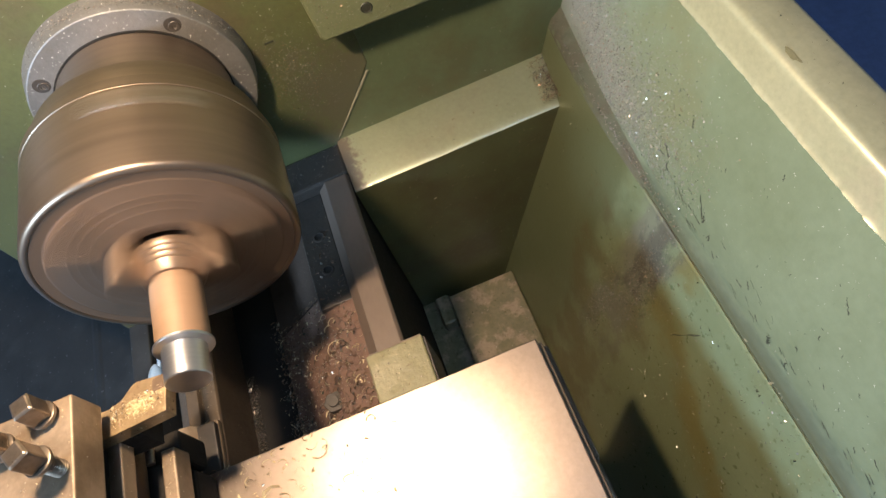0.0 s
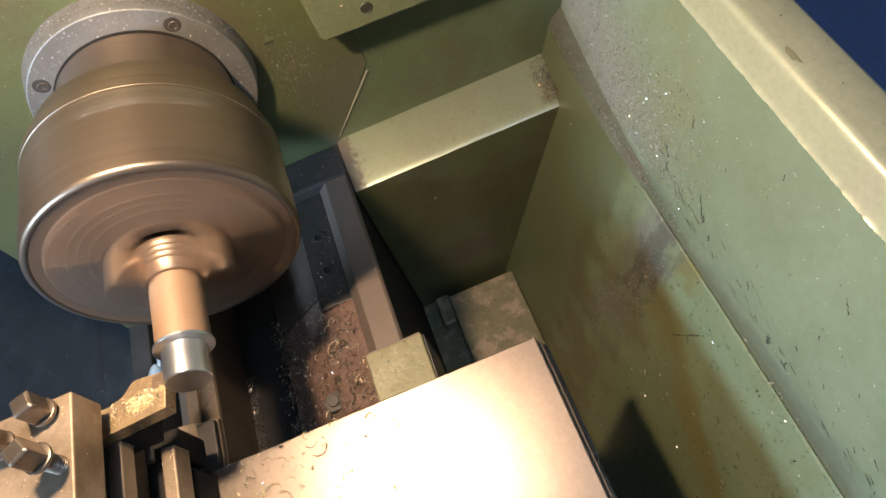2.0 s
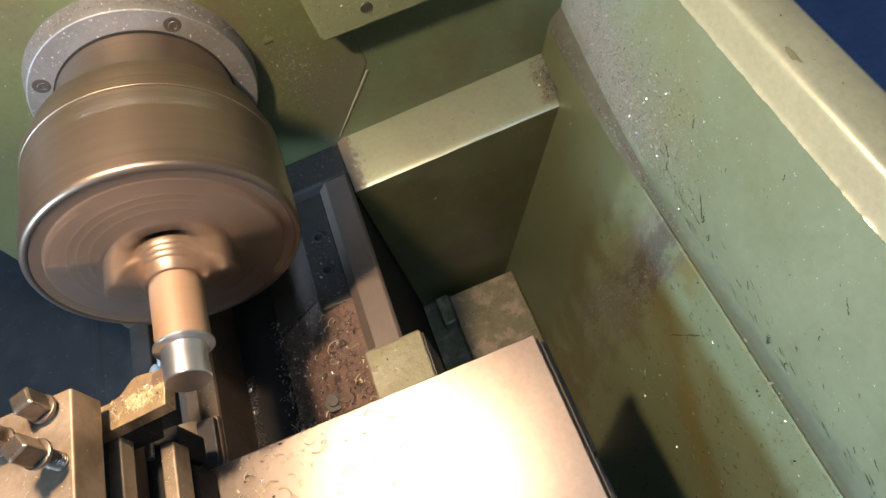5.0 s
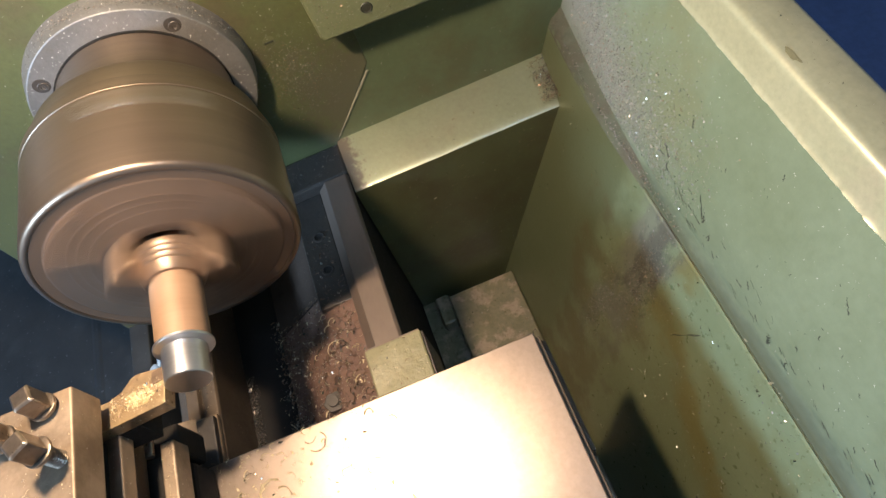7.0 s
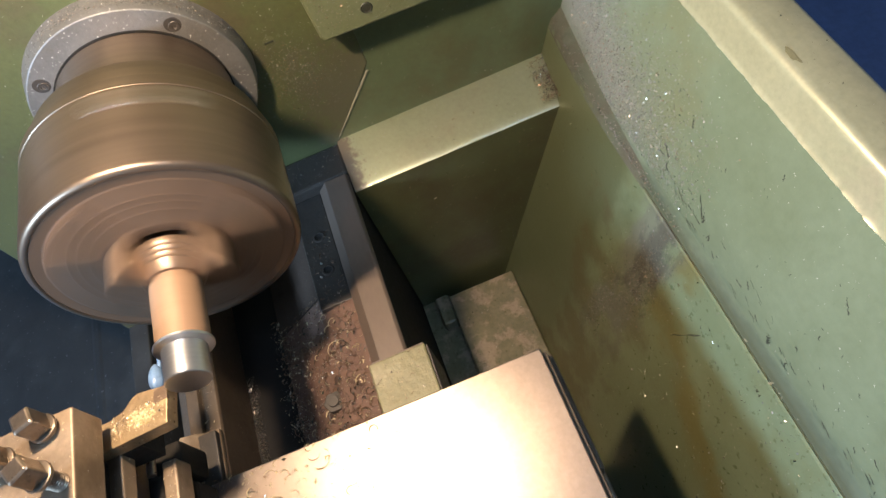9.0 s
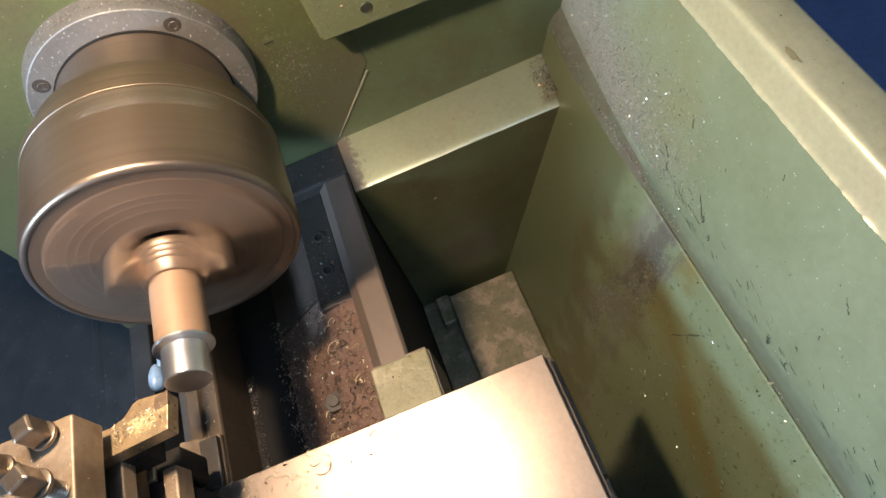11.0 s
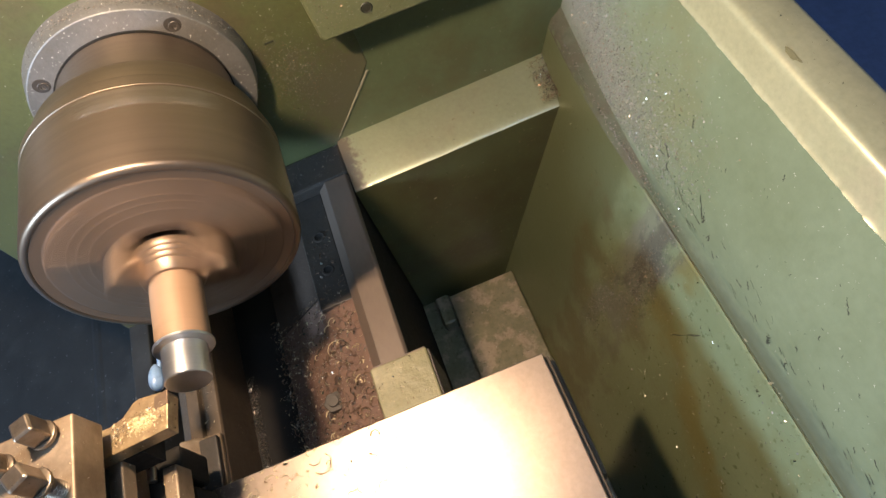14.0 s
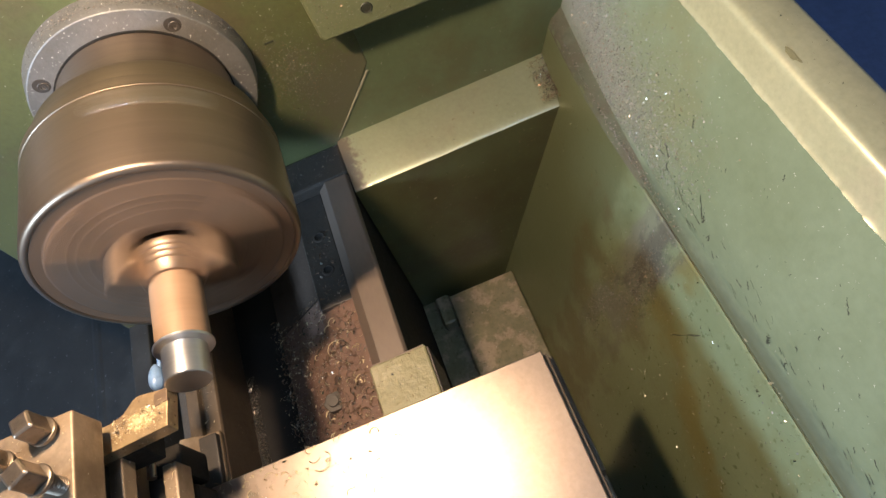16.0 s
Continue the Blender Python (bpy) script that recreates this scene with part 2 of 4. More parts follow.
chip_brown = surf("browned_swarf", (0.30, 0.20, 0.13), (0.20, 0.13, 0.085), patch=300, fine=900, rough=(0.3, 0.5), metal=0.7, bump=0.1)
chip_dark = surf("dark_oily_swarf", (0.035, 0.040, 0.026), (0.05, 0.05, 0.035), patch=300, fine=900, rough=(0.4, 0.6), metal=0.2, bump=0.1)
stand_in_blue = surf("pale_blue_stand_in", (0.24, 0.38, 0.62), (0.21, 0.35, 0.58), patch=60, fine=300, rough=(0.25, 0.4), bump=0.1)
floor_mat = surf("dark_slate_floor_paint", (0.16, 0.22, 0.44), (0.18, 0.25, 0.48), (0.19, 0.26, 0.47), patch=7, fine=55, rough=(0.45, 0.7), bump=0.3, bump_scale=70)
slate_mat = surf("dark_slate_tray_steel", (0.029, 0.032, 0.036), (0.037, 0.041, 0.045), (0.060, 0.065, 0.069), patch=14, fine=60, grain=0.12, rough=(0.45, 0.60), metal=0.15, bump=0.12,
                 bump_scale=60, stain=(0.52, 0.75), speck=((0.105, 0.115, 0.125), 150, 0.69))
wall_mat = surf("dull_workshop_wall_paint", (0.36, 0.37, 0.37), (0.32, 0.33, 0.34), patch=2, fine=30, rough=(0.7, 0.9), bump=0.2, bump_scale=60)
stand_mat = surf("dark_stand_paint", (0.05, 0.07, 0.06), (0.06, 0.08, 0.065), patch=8, fine=90, rough=(0.4, 0.6), bump=0.3, bump_scale=150)


# ---- building helpers ----
def part(name, bm, material, parent, label="", kind="", smooth=False):
    me = bpy.data.meshes.new(name)
    bmesh.ops.recalc_face_normals(bm, faces=bm.faces)
    bm.to_mesh(me)
    bm.free()
    me.materials.append(material)
    if smooth:
        me.shade_smooth()
    ob = new(name, me)
    ob.parent = parent
    return tagged(ob, label, "", "", kind)


def thing(name, label, category, group="", kind=""):
    return tagged(new(name), label, category, group, kind)


def bevelled(bm, width, segments=2, angle=25):
    if width > 0:
        edges = [e for e in bm.edges if len(e.link_faces) == 2 and e.calc_face_angle(0) > radians(angle)]
        bmesh.ops.bevel(bm, geom=edges, offset=width, segments=segments, affect="EDGES", profile=0.5, clamp_overlap=True)
    return bm


def box(x0, x1, y0, y1, z0, z1, bevel=0.0, segments=2, m=None):
    bm = bmesh.new()
    bmesh.ops.create_cube(bm, size=1.0)
    for v in bm.verts:
        v.co = Vector(((x0 + x1) / 2 + v.co.x * (x1 - x0), (y0 + y1) / 2 + v.co.y * (y1 - y0), (z0 + z1) / 2 + v.co.z * (z1 - z0)))
    bevelled(bm, bevel, segments)
    if m:
        bm.transform(m)
    return bm


def prism(profile, a, b, axis="x", bevel=0.0, segments=2):
    """A closed outline pushed along an axis. Outline in (y, z) for x, in (x, y) for z."""
    bm = bmesh.new()

    def at(p, t):
        return (t, p[0], p[1]) if axis == "x" else (p[0], p[1], t)

    one = [bm.verts.new(at(p, a)) for p in profile]
    two = [bm.verts.new(at(p, b)) for p in profile]
    bm.faces.new(one)
    bm.faces.new(two)
    n = len(profile)
    for i in range(n):
        bm.faces.new((one[i], one[(i + 1) % n], two[(i + 1) % n], two[i]))
    bmesh.ops.recalc_face_normals(bm, faces=bm.faces)
    return bevelled(bm, bevel, segments)


def turned(profile, n=120):
    """A body turned about the x axis: profile in (x, r), the ends closed on the axis."""
    bm = bmesh.new()
    rings = []
    for x, r in profile:
        if r < 1e-6:
            rings.append([bm.verts.new((x, 0, 0))])
        else:
            rings.append([bm.verts.new((x, r * math.cos(2 * math.pi * i / n), r * math.sin(2 * math.pi * i / n))) for i in range(n)])
    for a, b in zip(rings, rings[1:]):
        for i in range(n):
            j = (i + 1) % n
            if len(a) == 1 and len(b) == 1:
                continue
            if len(a) == 1:
                bm.faces.new((a[0], b[i], b[j]))
            elif len(b) == 1:
                bm.faces.new((a[i], b[0], a[j]))
            else:
                bm.faces.new((a[i], b[i], b[j], a[j]))
    return bm


def round_corner(p, q, r, n=5):
    """Points of a rounded outside corner between two profile points that differ in x and in radius."""
    return [(p[0] + (q[0] - p[0]) * math.sin(t), p[1] + (q[1] - p[1]) * (1 - math.cos(t))) for t in [math.pi / 2 * i / n for i in range(n + 1)]]


def cylinder(r, h, n=24, m=None, bevel=0.0, r2=None):
    bm = bmesh.new()
    bmesh.ops.create_cone(bm, cap_ends=True, segments=n, radius1=r, radius2=r if r2 is None else r2, depth=h)
    bevelled(bm, bevel, 2, 40)
    if m:
        bm.transform(m)
    return bm


def smooth(ob, angle=35):
    me = ob.data
    me.polygons.foreach_set("use_smooth", [True] * len(me.polygons))
    me.set_sharp_from_angle(angle=radians(angle))
    return ob


# ---- workshop ----
def build_room():
    def slab(name, b, label, mat=wall_mat):
        me = bpy.data.meshes.new(name)
        b.to_mesh(me)
        b.free()
        me.materials.append(mat)
        return tagged(new(name, me), label, name.split("_")[0], "", "structure")

    slab("floor", box(-2.6, 2.6, -2.1, 2.3, FLOOR - 0.1, FLOOR), "dark slate blue painted workshop floor, scuffed", floor_mat)
    # the ceiling, with an added, unseen opening over the lathe for the fill
    slab("ceiling", box(-2.6, 0.52, -2.1, 2.3, 1.9, 2.0), "dull grey workshop ceiling with an added opening for the fill")
    slab("ceiling_2", box(1.08, 2.6, -2.1, 2.3, 1.9, 2.0), "dull grey workshop ceiling with an added opening for the fill")
    slab("ceiling_3", box(0.52, 1.08, -2.1, 0.27, 1.9, 2.0), "dull grey workshop ceiling in front of the added opening")
    slab("ceiling_4", box(0.52, 1.08, 0.83, 2.3, 1.9, 2.0), "dull grey workshop ceiling behind the added opening")
    slab("wall_north", box(-2.6, 2.6, 2.2, 2.3, FLOOR, 1.9), "dull grey workshop wall behind the lathe")
    slab("wall_west", box(-2.7, -2.6, -2.1, 2.3, FLOOR, 1.9), "dull grey workshop wall at the headstock end")
    slab("wall_east", box(2.6, 2.7, -2.1, 2.3, FLOOR, 1.9), "dull grey workshop wall at the tailstock end")
    # the window wall, with an opening for daylight
    slab("wall_south", box(-2.6, 1.09, -2.1, -2.0, FLOOR, 1.9), "dull grey workshop wall with a window")
    slab("wall_south_2", box(1.67, 2.6, -2.1, -2.0, FLOOR, 1.9), "dull grey workshop wall with a window")
    slab("wall_south_3", box(1.09, 1.67, -2.1, -2.0, FLOOR, 0.46), "dull grey workshop wall below the window")
    slab("wall_south_4", box(1.09, 1.67, -2.1, -2.0, 0.86, 1.9), "dull grey workshop wall above the window")


# ---- the lathe's fixed parts ----
WAY_Z = -0.165
TRAY = ((0.262, -0.455), (0.375, -0.125))      # the tray's sloping back, bottom and top, in (y, z)
GUARD = ((0.3862, -0.125), (0.4375, 0.004))     # the splash guard's face, bottom and top


def bow(x, z):
    """How far the tray's back and the guard's foot lean back towards the headstock."""
    along = max(0.0, min(1.0, (-0.02 - x) / 0.18)) ** 1.6
    return 0.0125 * along * max(0.0, min(1.0, (0.0 - z) / 0.11 if z > -0.11 else (z + 0.42) / 0.26))


def bowed(bm):
    for k in range(14):
        bmesh.ops.bisect_plane(bm, geom=bm.verts[:] + bm.edges[:] + bm.faces[:], plane_co=(-0.190 + 0.0125 * k, 0, 0), plane_no=(1, 0, 0))
    for k in range(9):
        bmesh.ops.bisect_plane(bm, geom=bm.verts[:] + bm.edges[:] + bm.faces[:], plane_co=(0, 0, -0.43 + 0.045 * k), plane_no=(0, 0, 1))
    for v in bm.verts:
        if v.co.y < 0.45:
            v.co.y += bow(v.co.x, v.co.z)
    return bm


def build_lathe():
    lathe = thing("lathe", "old green-painted metal lathe, oily and strewn with swarf", "lathe")
    part("stand", box(-0.60, 1.10, -0.235, 0.42, FLOOR, -0.62, 0.01), stand_mat, lathe, "dark painted stand under the bed")
    # headstock
    head = part("headstock", prism([(-0.246, -0.62), (-0.246, 0.24), (0.193, 0.24), (0.193, -0.076), (0.130, -0.163), (0.130, -0.62)], -0.60, -0.195,
                                   bevel=0.0015), head_green, lathe, "green painted headstock casting, stained brown, dusted with swarf")
    part("back_wall", box(-0.60, -0.1964, 0.130, 0.46, -0.62, 0.24), green_dark, lathe, "dark green wall beside the headstock")
    seam = bmesh.new()
    bmesh.ops.create_cone(seam, cap_ends=True, segments=8, radius1=0.0010, radius2=0.0016, depth=0.0950)
    bmesh.ops.subdivide_edges(seam, edges=[e for e in seam.edges if e.calc_length() > 0.05], cuts=70)
    seam.transform(Matrix.Translation((-0.1954, 0.1600, -0.1220)) @ Matrix.Rotation(radians(-38.8), 4, "X"))
    for v in seam.verts:
        v.co += Vector((0.0003, 0.0010, 0.0006)) * noise.noise(v.co * 210) + Vector((0.0003, 0.0012, 0.0008)) * noise.noise(v.co * 620)
    seam.transform(Matrix.Translation((-0.1953, 0, 0)) @ Matrix.Diagonal((0.4, 1, 1, 1)) @ Matrix.Translation((0.1954, 0, 0)))
    part("joint_seam", seam, caulk, head, "pale filler along the joint")
    plug = part("blanking_plug", cylinder(0.0062, 0.004, 20, pose(-0.1966, 0.1175, -0.0075, 0, 90, 0), 0.0008), head_green, head, "dirty screw plug")
    smooth(plug)
    part("plug_slot", box(-0.1950, -0.1943, 0.1130, 0.1220, -0.0085, -0.0065), chip_dark, plug)
    # cover bolted to the headstock
    cover = part("headstock_cover", prism([(0.158, 0.20), (0.1625, 0.042), (0.1640, -0.0030), (0.1665, -0.0080), (0.1790, -0.0088), (0.42, -0.0175), (0.42, 0.20)], -0.1995, -0.165,
                                          bevel=0.0025), cover_green, lathe, "green painted cover box bolted beside the spindle")
    for y, z in ((0.2120, 0.0085), (0.335, 0.009)):
        hole = part("cover_screw", turned([(-0.1645, 0.0), (-0.1647, 0.0040), (-0.1642, 0.0050), (-0.1655, 0.0060), (-0.169, 0.0060)], 20), chip_dark, cover, "dark recessed screw")
        hole.data.transform(Matrix.Translation((0, y, z)))
    # bearing cover round the spindle
    ring = part("bearing_cover", turned([(-0.1952, 0.0), (-0.1952, 0.0985), (-0.1768, 0.0956), (-0.1756, 0.0951), (-0.1750, 0.0942), (-0.1750, 0.0)], 128), flange_iron, lathe,
                "bare grey cast-iron bearing cover ring")
    smooth(ring, 30)
    # Black ring laid on the cover for the shade in the gap.
    smooth(part("clearance_gap", turned([(-0.1749, 0.0700), (-0.1746, 0.0710), (-0.1746, 0.0754), (-0.1749, 0.0756)], 96), black_iron_shade, ring, "black ring in place of the shaded gap round the spindle"))
    for angle in (45.6, 138.2, 228, 318):
        c = Vector((0, 0.0842 * math.cos(radians(angle)), 0.0842 * math.sin(radians(angle))))
        # Flush dark disc: the pocket's inner shade as colour, no recess.
        pocket = turned([(-0.1750, 0.0), (-0.1748, 0.0), (-0.1748, 0.0066), (-0.1748, 0.0070), (-0.1751, 0.0072)], 28)
        pocket.transform(Matrix.Translation(c))
        s = smooth(part("screw_pocket", pocket, dark_iron, ring, "dark disc in place of a cap screw's shaded pocket"))
        cap_ = turned([(-0.1748, 0.0), (-0.1746, 0.0), (-0.1746, 0.0018), (-0.1743, 0.0022), (-0.1743, 0.0044), (-0.1748, 0.0050)], 24)
        cap_.transform(Matrix.Translation(c + Vector((0, 0.0006, -0.0017))))
        smooth(part("screw_head", cap_, dark_iron, s, "screw head caked with grey dirt"))
    # rear way: raised flat with a slanted side, a lower ledge in front
    part("rear_way", prism([(0.0885, -0.215), (0.0885, -0.176), (0.0985, WAY_Z), (0.1225, WAY_Z), (0.1250, -0.168), (0.1250, -0.171), (0.110, -0.215)], -0.1495, 1.05, bevel=0.0008),
         way_steel, lathe, "worn ground rear bed way")
    # The unlit side of the way, with its shade painted black.
    part("way_wall", box(-0.1950, 1.05, 0.1000, 0.1240, -0.62, -0.1715), black_iron_shade, lathe, "side of the bed below the way, its shade painted black")
    ledge = part("way_ledge", box(-0.150, -0.010, 0.0535, 0.0880, -0.240, -0.1805, 0.0015), dark_iron, lathe, "dark oily ledge with bolt holes along the rear way")
    for x in (-0.096, -0.0525):
        place_ = Matrix.Translation((x, 0.0725, -0.1803)) @ Matrix.Rotation(radians(-90), 4, "Y")
        # Flat black disc for the shade in the screw hole.
        hole = turned([(0.0001, 0.0), (0.0001, 0.0040), (0.0003, 0.0044)], 24)
        hole.transform(place_)
        h = smooth(part("ledge_screw", hole, black_iron_shade, ledge, "flat black disc in place of a bed screw's shaded hole"))
        rim_ = turned([(-0.0006, 0.0042), (0.0008, 0.0044), (0.0010, 0.0052), (0.0006, 0.0064), (-0.0006, 0.0068)], 28)
        rim_.transform(place_)
        smooth(part("screw_rim", rim_, dark_iron, h, "worn rim of the screw hole"))
    part("way_end_block", box(-0.195, -0.150, 0.040, 0.1265, -0.30, -0.1655, 0.003), dark_iron, lathe, "dark iron block where the ways meet the headstock")
    # front way, its inner side and the web between the ways
    part("front_way", prism([(-0.115, -0.62), (-0.115, -0.200), (-0.0960, -0.180), (-0.0900, WAY_Z), (-0.0785, WAY_Z), (-0.0765, -0.170), (-0.0735, -0.170), (-0.0725, -0.1655),
                             (-0.0605, -0.1655), (-0.0590, -0.168), (-0.0590, -0.62)], -0.195, 1.05, bevel=0.0007), front_steel, lathe, "worn dark front bed way with an oil groove")
    part("bed_web", prism([(-0.0100, -0.30), (-0.0100, -0.2345), (0.0533, -0.1885), (0.0533, -0.30)], -0.030, 1.05, bevel=0.002), rusty_bed, lathe,
         "rust-brown web between the bed ways, covered in swarf")
    # Continues bed_web in the dark copy, for the shade below the chuck.
    part("bed_web_shaded", prism([(-0.0100, -0.31), (-0.0100, -0.2345), (0.0533, -0.1885), (0.0533, -0.31)], -0.16, -0.0302), shaded_web, lathe, "web of the bed below the chuck, shade put in its colour")
    # Black here is the work's shade on the web, put into the colour.
    part("web_gutter", box(-0.150, 1.05, -0.0588, -0.0102, -0.31, -0.2370, 0.001), black_iron_shade, lathe, "bed web at the front way's foot, its shade painted black")
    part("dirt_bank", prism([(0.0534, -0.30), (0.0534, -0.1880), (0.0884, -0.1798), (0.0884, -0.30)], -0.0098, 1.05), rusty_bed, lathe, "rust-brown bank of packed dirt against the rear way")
    # Black stands for the shade deep in the bed.
    part("bed_floor", box(-0.195, 1.05, -0.0588, 0.0995, -0.62, -0.45), black_iron_shade, lathe, "hollow of the bed, painted black for its shade")
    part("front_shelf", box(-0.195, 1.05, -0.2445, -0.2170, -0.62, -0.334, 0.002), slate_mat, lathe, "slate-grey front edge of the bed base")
    # Black floor in place of the gap's shade.
    part("front_gutter", box(-0.195, 1.05, -0.2168, -0.1152, -0.62, -0.50), black_iron_shade, lathe, "gap along the bed front, its floor black for shade")
    # cross rib and tray behind the bed
    rib = prism([(0.1262, -0.62), (0.1262, WAY_Z - 0.0085), (0.3720, WAY_Z - 0.0085), (0.2635, -0.452), (0.2635, -0.62)], -0.1990, -0.1262)
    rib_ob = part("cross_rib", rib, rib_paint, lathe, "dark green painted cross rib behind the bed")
    cap, rows_ = bmesh.new(), []
    outline = [(-0.1990, -0.0085), (-0.1990, 0.0010), (-0.1980, 0.0021)]
    outline += [(-0.1965 + 0.0600 * u, 0.0022 - 0.0070 * u ** 2.0) for u in [k / 14 for k in range(15)]]
    outline += [(-0.1365 + 0.0103 * math.sin(a), -0.0048 - 0.0018 * (1 - math.cos(a)) - 0.0019 * math.sin(a)) for a in [math.pi / 2 * k / 8 for k in range(1, 9)]]
    for i in range(41):
        t = i / 40
        rows_.append([cap.verts.new((x, 0.1262 + t * (0.2500 if h > -0.004 else 0.2470), WAY_Z + h + (0.0006 * noise.noise(Vector((x * 30, t * 6, 1))) if h > -0.008 else 0))) for x, h in outline])
    for one, two in zip(rows_, rows_[1:]):
        for k in range(len(outline)):
            cap.faces.new((one[k], one[(k + 1) % len(outline)], two[(k + 1) % len(outline)], two[k]))
    cap.faces.new(rows_[0])
    cap.faces.new(rows_[-1])
    smooth(part("rib_top", cap, lit_green, rib_ob, "shiny pale green top, lamp light put in its colour"), 60)
    part("tray_floor", box(-0.1120, 1.05, 0.166, 0.2625, -0.62, -0.450, 0.002), floor_green, lathe, "stained green tray floor with dried oil")
    part("tray_step", box(-0.1185, -0.074, 0.146, 0.1655, -0.62, -0.452, 0.003), floor_green, lathe, "stained step of the tray")
    # Black floor in place of the slot's shade.
    part("tray_slot", box(-0.1262, -0.1122, 0.166, 0.2625, -0.62, -0.49), black_iron_shade, lathe, "slot at the rib's foot, its floor black for shade")
    tray = part("drip_tray", box(-0.75, 1.15, -0.80, -0.2448, -0.640, -0.600, 0.004), slate_mat, lathe, "dark slate-grey steel drip tray in front of the bed")
    for y in (-0.47, -0.36):
        part("tray_fold", prism([(y - 0.010, -0.6002), (y - 0.004, -0.5985), (y + 0.004, -0.5985), (y + 0.010, -0.6002)], -0.74, 1.14), slate_mat, tray)
    part("tray_gutter", box(-0.1262, 1.05, 0.1252, 0.166, -0.62, -0.475), floor_green, lathe, "stained gutter along the tray floor")
    (y0, z0), (y1, z1) = TRAY
    k = (y1 - y0) / (z1 - z0)
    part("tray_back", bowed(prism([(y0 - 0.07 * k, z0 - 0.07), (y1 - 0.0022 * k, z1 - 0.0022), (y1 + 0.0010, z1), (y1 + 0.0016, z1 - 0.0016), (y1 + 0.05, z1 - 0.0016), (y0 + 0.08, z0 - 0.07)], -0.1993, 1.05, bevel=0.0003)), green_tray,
         lathe, "sloping green tray back, stained and scratched, with shade painted in")
    # splash guard with a rounded rim
    (gy0, gz0), (gy1, gz1) = GUARD
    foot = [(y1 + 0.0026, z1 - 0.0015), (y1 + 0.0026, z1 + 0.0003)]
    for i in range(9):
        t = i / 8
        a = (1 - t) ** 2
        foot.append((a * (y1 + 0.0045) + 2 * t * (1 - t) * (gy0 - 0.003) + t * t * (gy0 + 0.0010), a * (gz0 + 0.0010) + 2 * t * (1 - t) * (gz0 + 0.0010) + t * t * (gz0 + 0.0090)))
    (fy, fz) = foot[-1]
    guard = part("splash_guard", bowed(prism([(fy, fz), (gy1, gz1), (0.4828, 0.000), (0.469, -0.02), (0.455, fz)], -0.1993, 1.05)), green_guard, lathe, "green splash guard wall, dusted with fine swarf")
    smooth(part("guard_foot", bowed(prism(foot + [(0.455, fz - 0.0002), (0.455, z1 - 0.0015)], -0.1993, 1.05)), green_guard, guard, "dark grey-green fillet along the guard's foot"), 28)
    rim = [(gy1 - 0.0012, gz1 - 0.0008), (gy1 - 0.0018, gz1 + 0.0004), (gy1 - 0.0006, gz1 + 0.0018), (0.4385, 0.0085), (0.4440, 0.0235), (0.4452, 0.0266), (0.4462, 0.0286), (0.4476, 0.0303),
           (0.4496, 0.0315), (0.4525, 0.0321), (0.4650, 0.0326), (0.4800, 0.0322), (0.4825, 0.0312), (0.4838, 0.0290), (0.4836, 0.000), (0.470, -0.0195)]
    rb = bmesh.new()
    n, xs = len(rim), np.linspace(-0.1993, 1.05, 900)
    cols = []
    for x in xs:
        w = 0.0009 * noise.noise(Vector((x * 60, 0, 3))) + 0.0007 * noise.noise(Vector((x * 240, 0, 5)))
        cols.append([rb.verts.new((x, y + (w if i < 2 else 0), z)) for i, (y, z) in enumerate(rim)])
    for a, b in zip(cols, cols[1:]):
        for i in range(n):
            rb.faces.new((a[i], a[(i + 1) % n], b[(i + 1) % n], b[i]))
    rb.faces.new(cols[0])
    rb.faces.new(cols[-1])
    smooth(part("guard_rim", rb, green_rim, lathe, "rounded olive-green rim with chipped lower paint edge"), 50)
    dent = bmesh.new()
    ring_ = [dent.verts.new((0.0770 + (0.0075 + 0.0022 * math.sin(3 * a) + 0.0007 * math.cos(5 * a)) * math.cos(a), 0.4536 + (0.0026 + 0.0009 * math.cos(2 * a + 1)) * math.sin(a) + 0.18 * (0.0048 * math.cos(a)), 0.03252))
             for a in [2 * math.pi * k / 18 for k in range(18)]]
    dent.faces.new(ring_)
    part("paint_chip", dent, wing_green, guard, "bare patch in the paint")
    # hexagon nut on the web
    nut = cylinder(0.0108, 0.006, 6, pose(0.0795, 0.0400, -0.1960), 0.0008)
    nt = part("hexagon_nut", nut, dark_iron, lathe, "oily hexagon bolt head on the web")
    part("bolt_stub", cylinder(0.0056, 0.003, 16, pose(0.0795, 0.0400, -0.1917), 0.0006), dark_iron, nt)
    return lathe


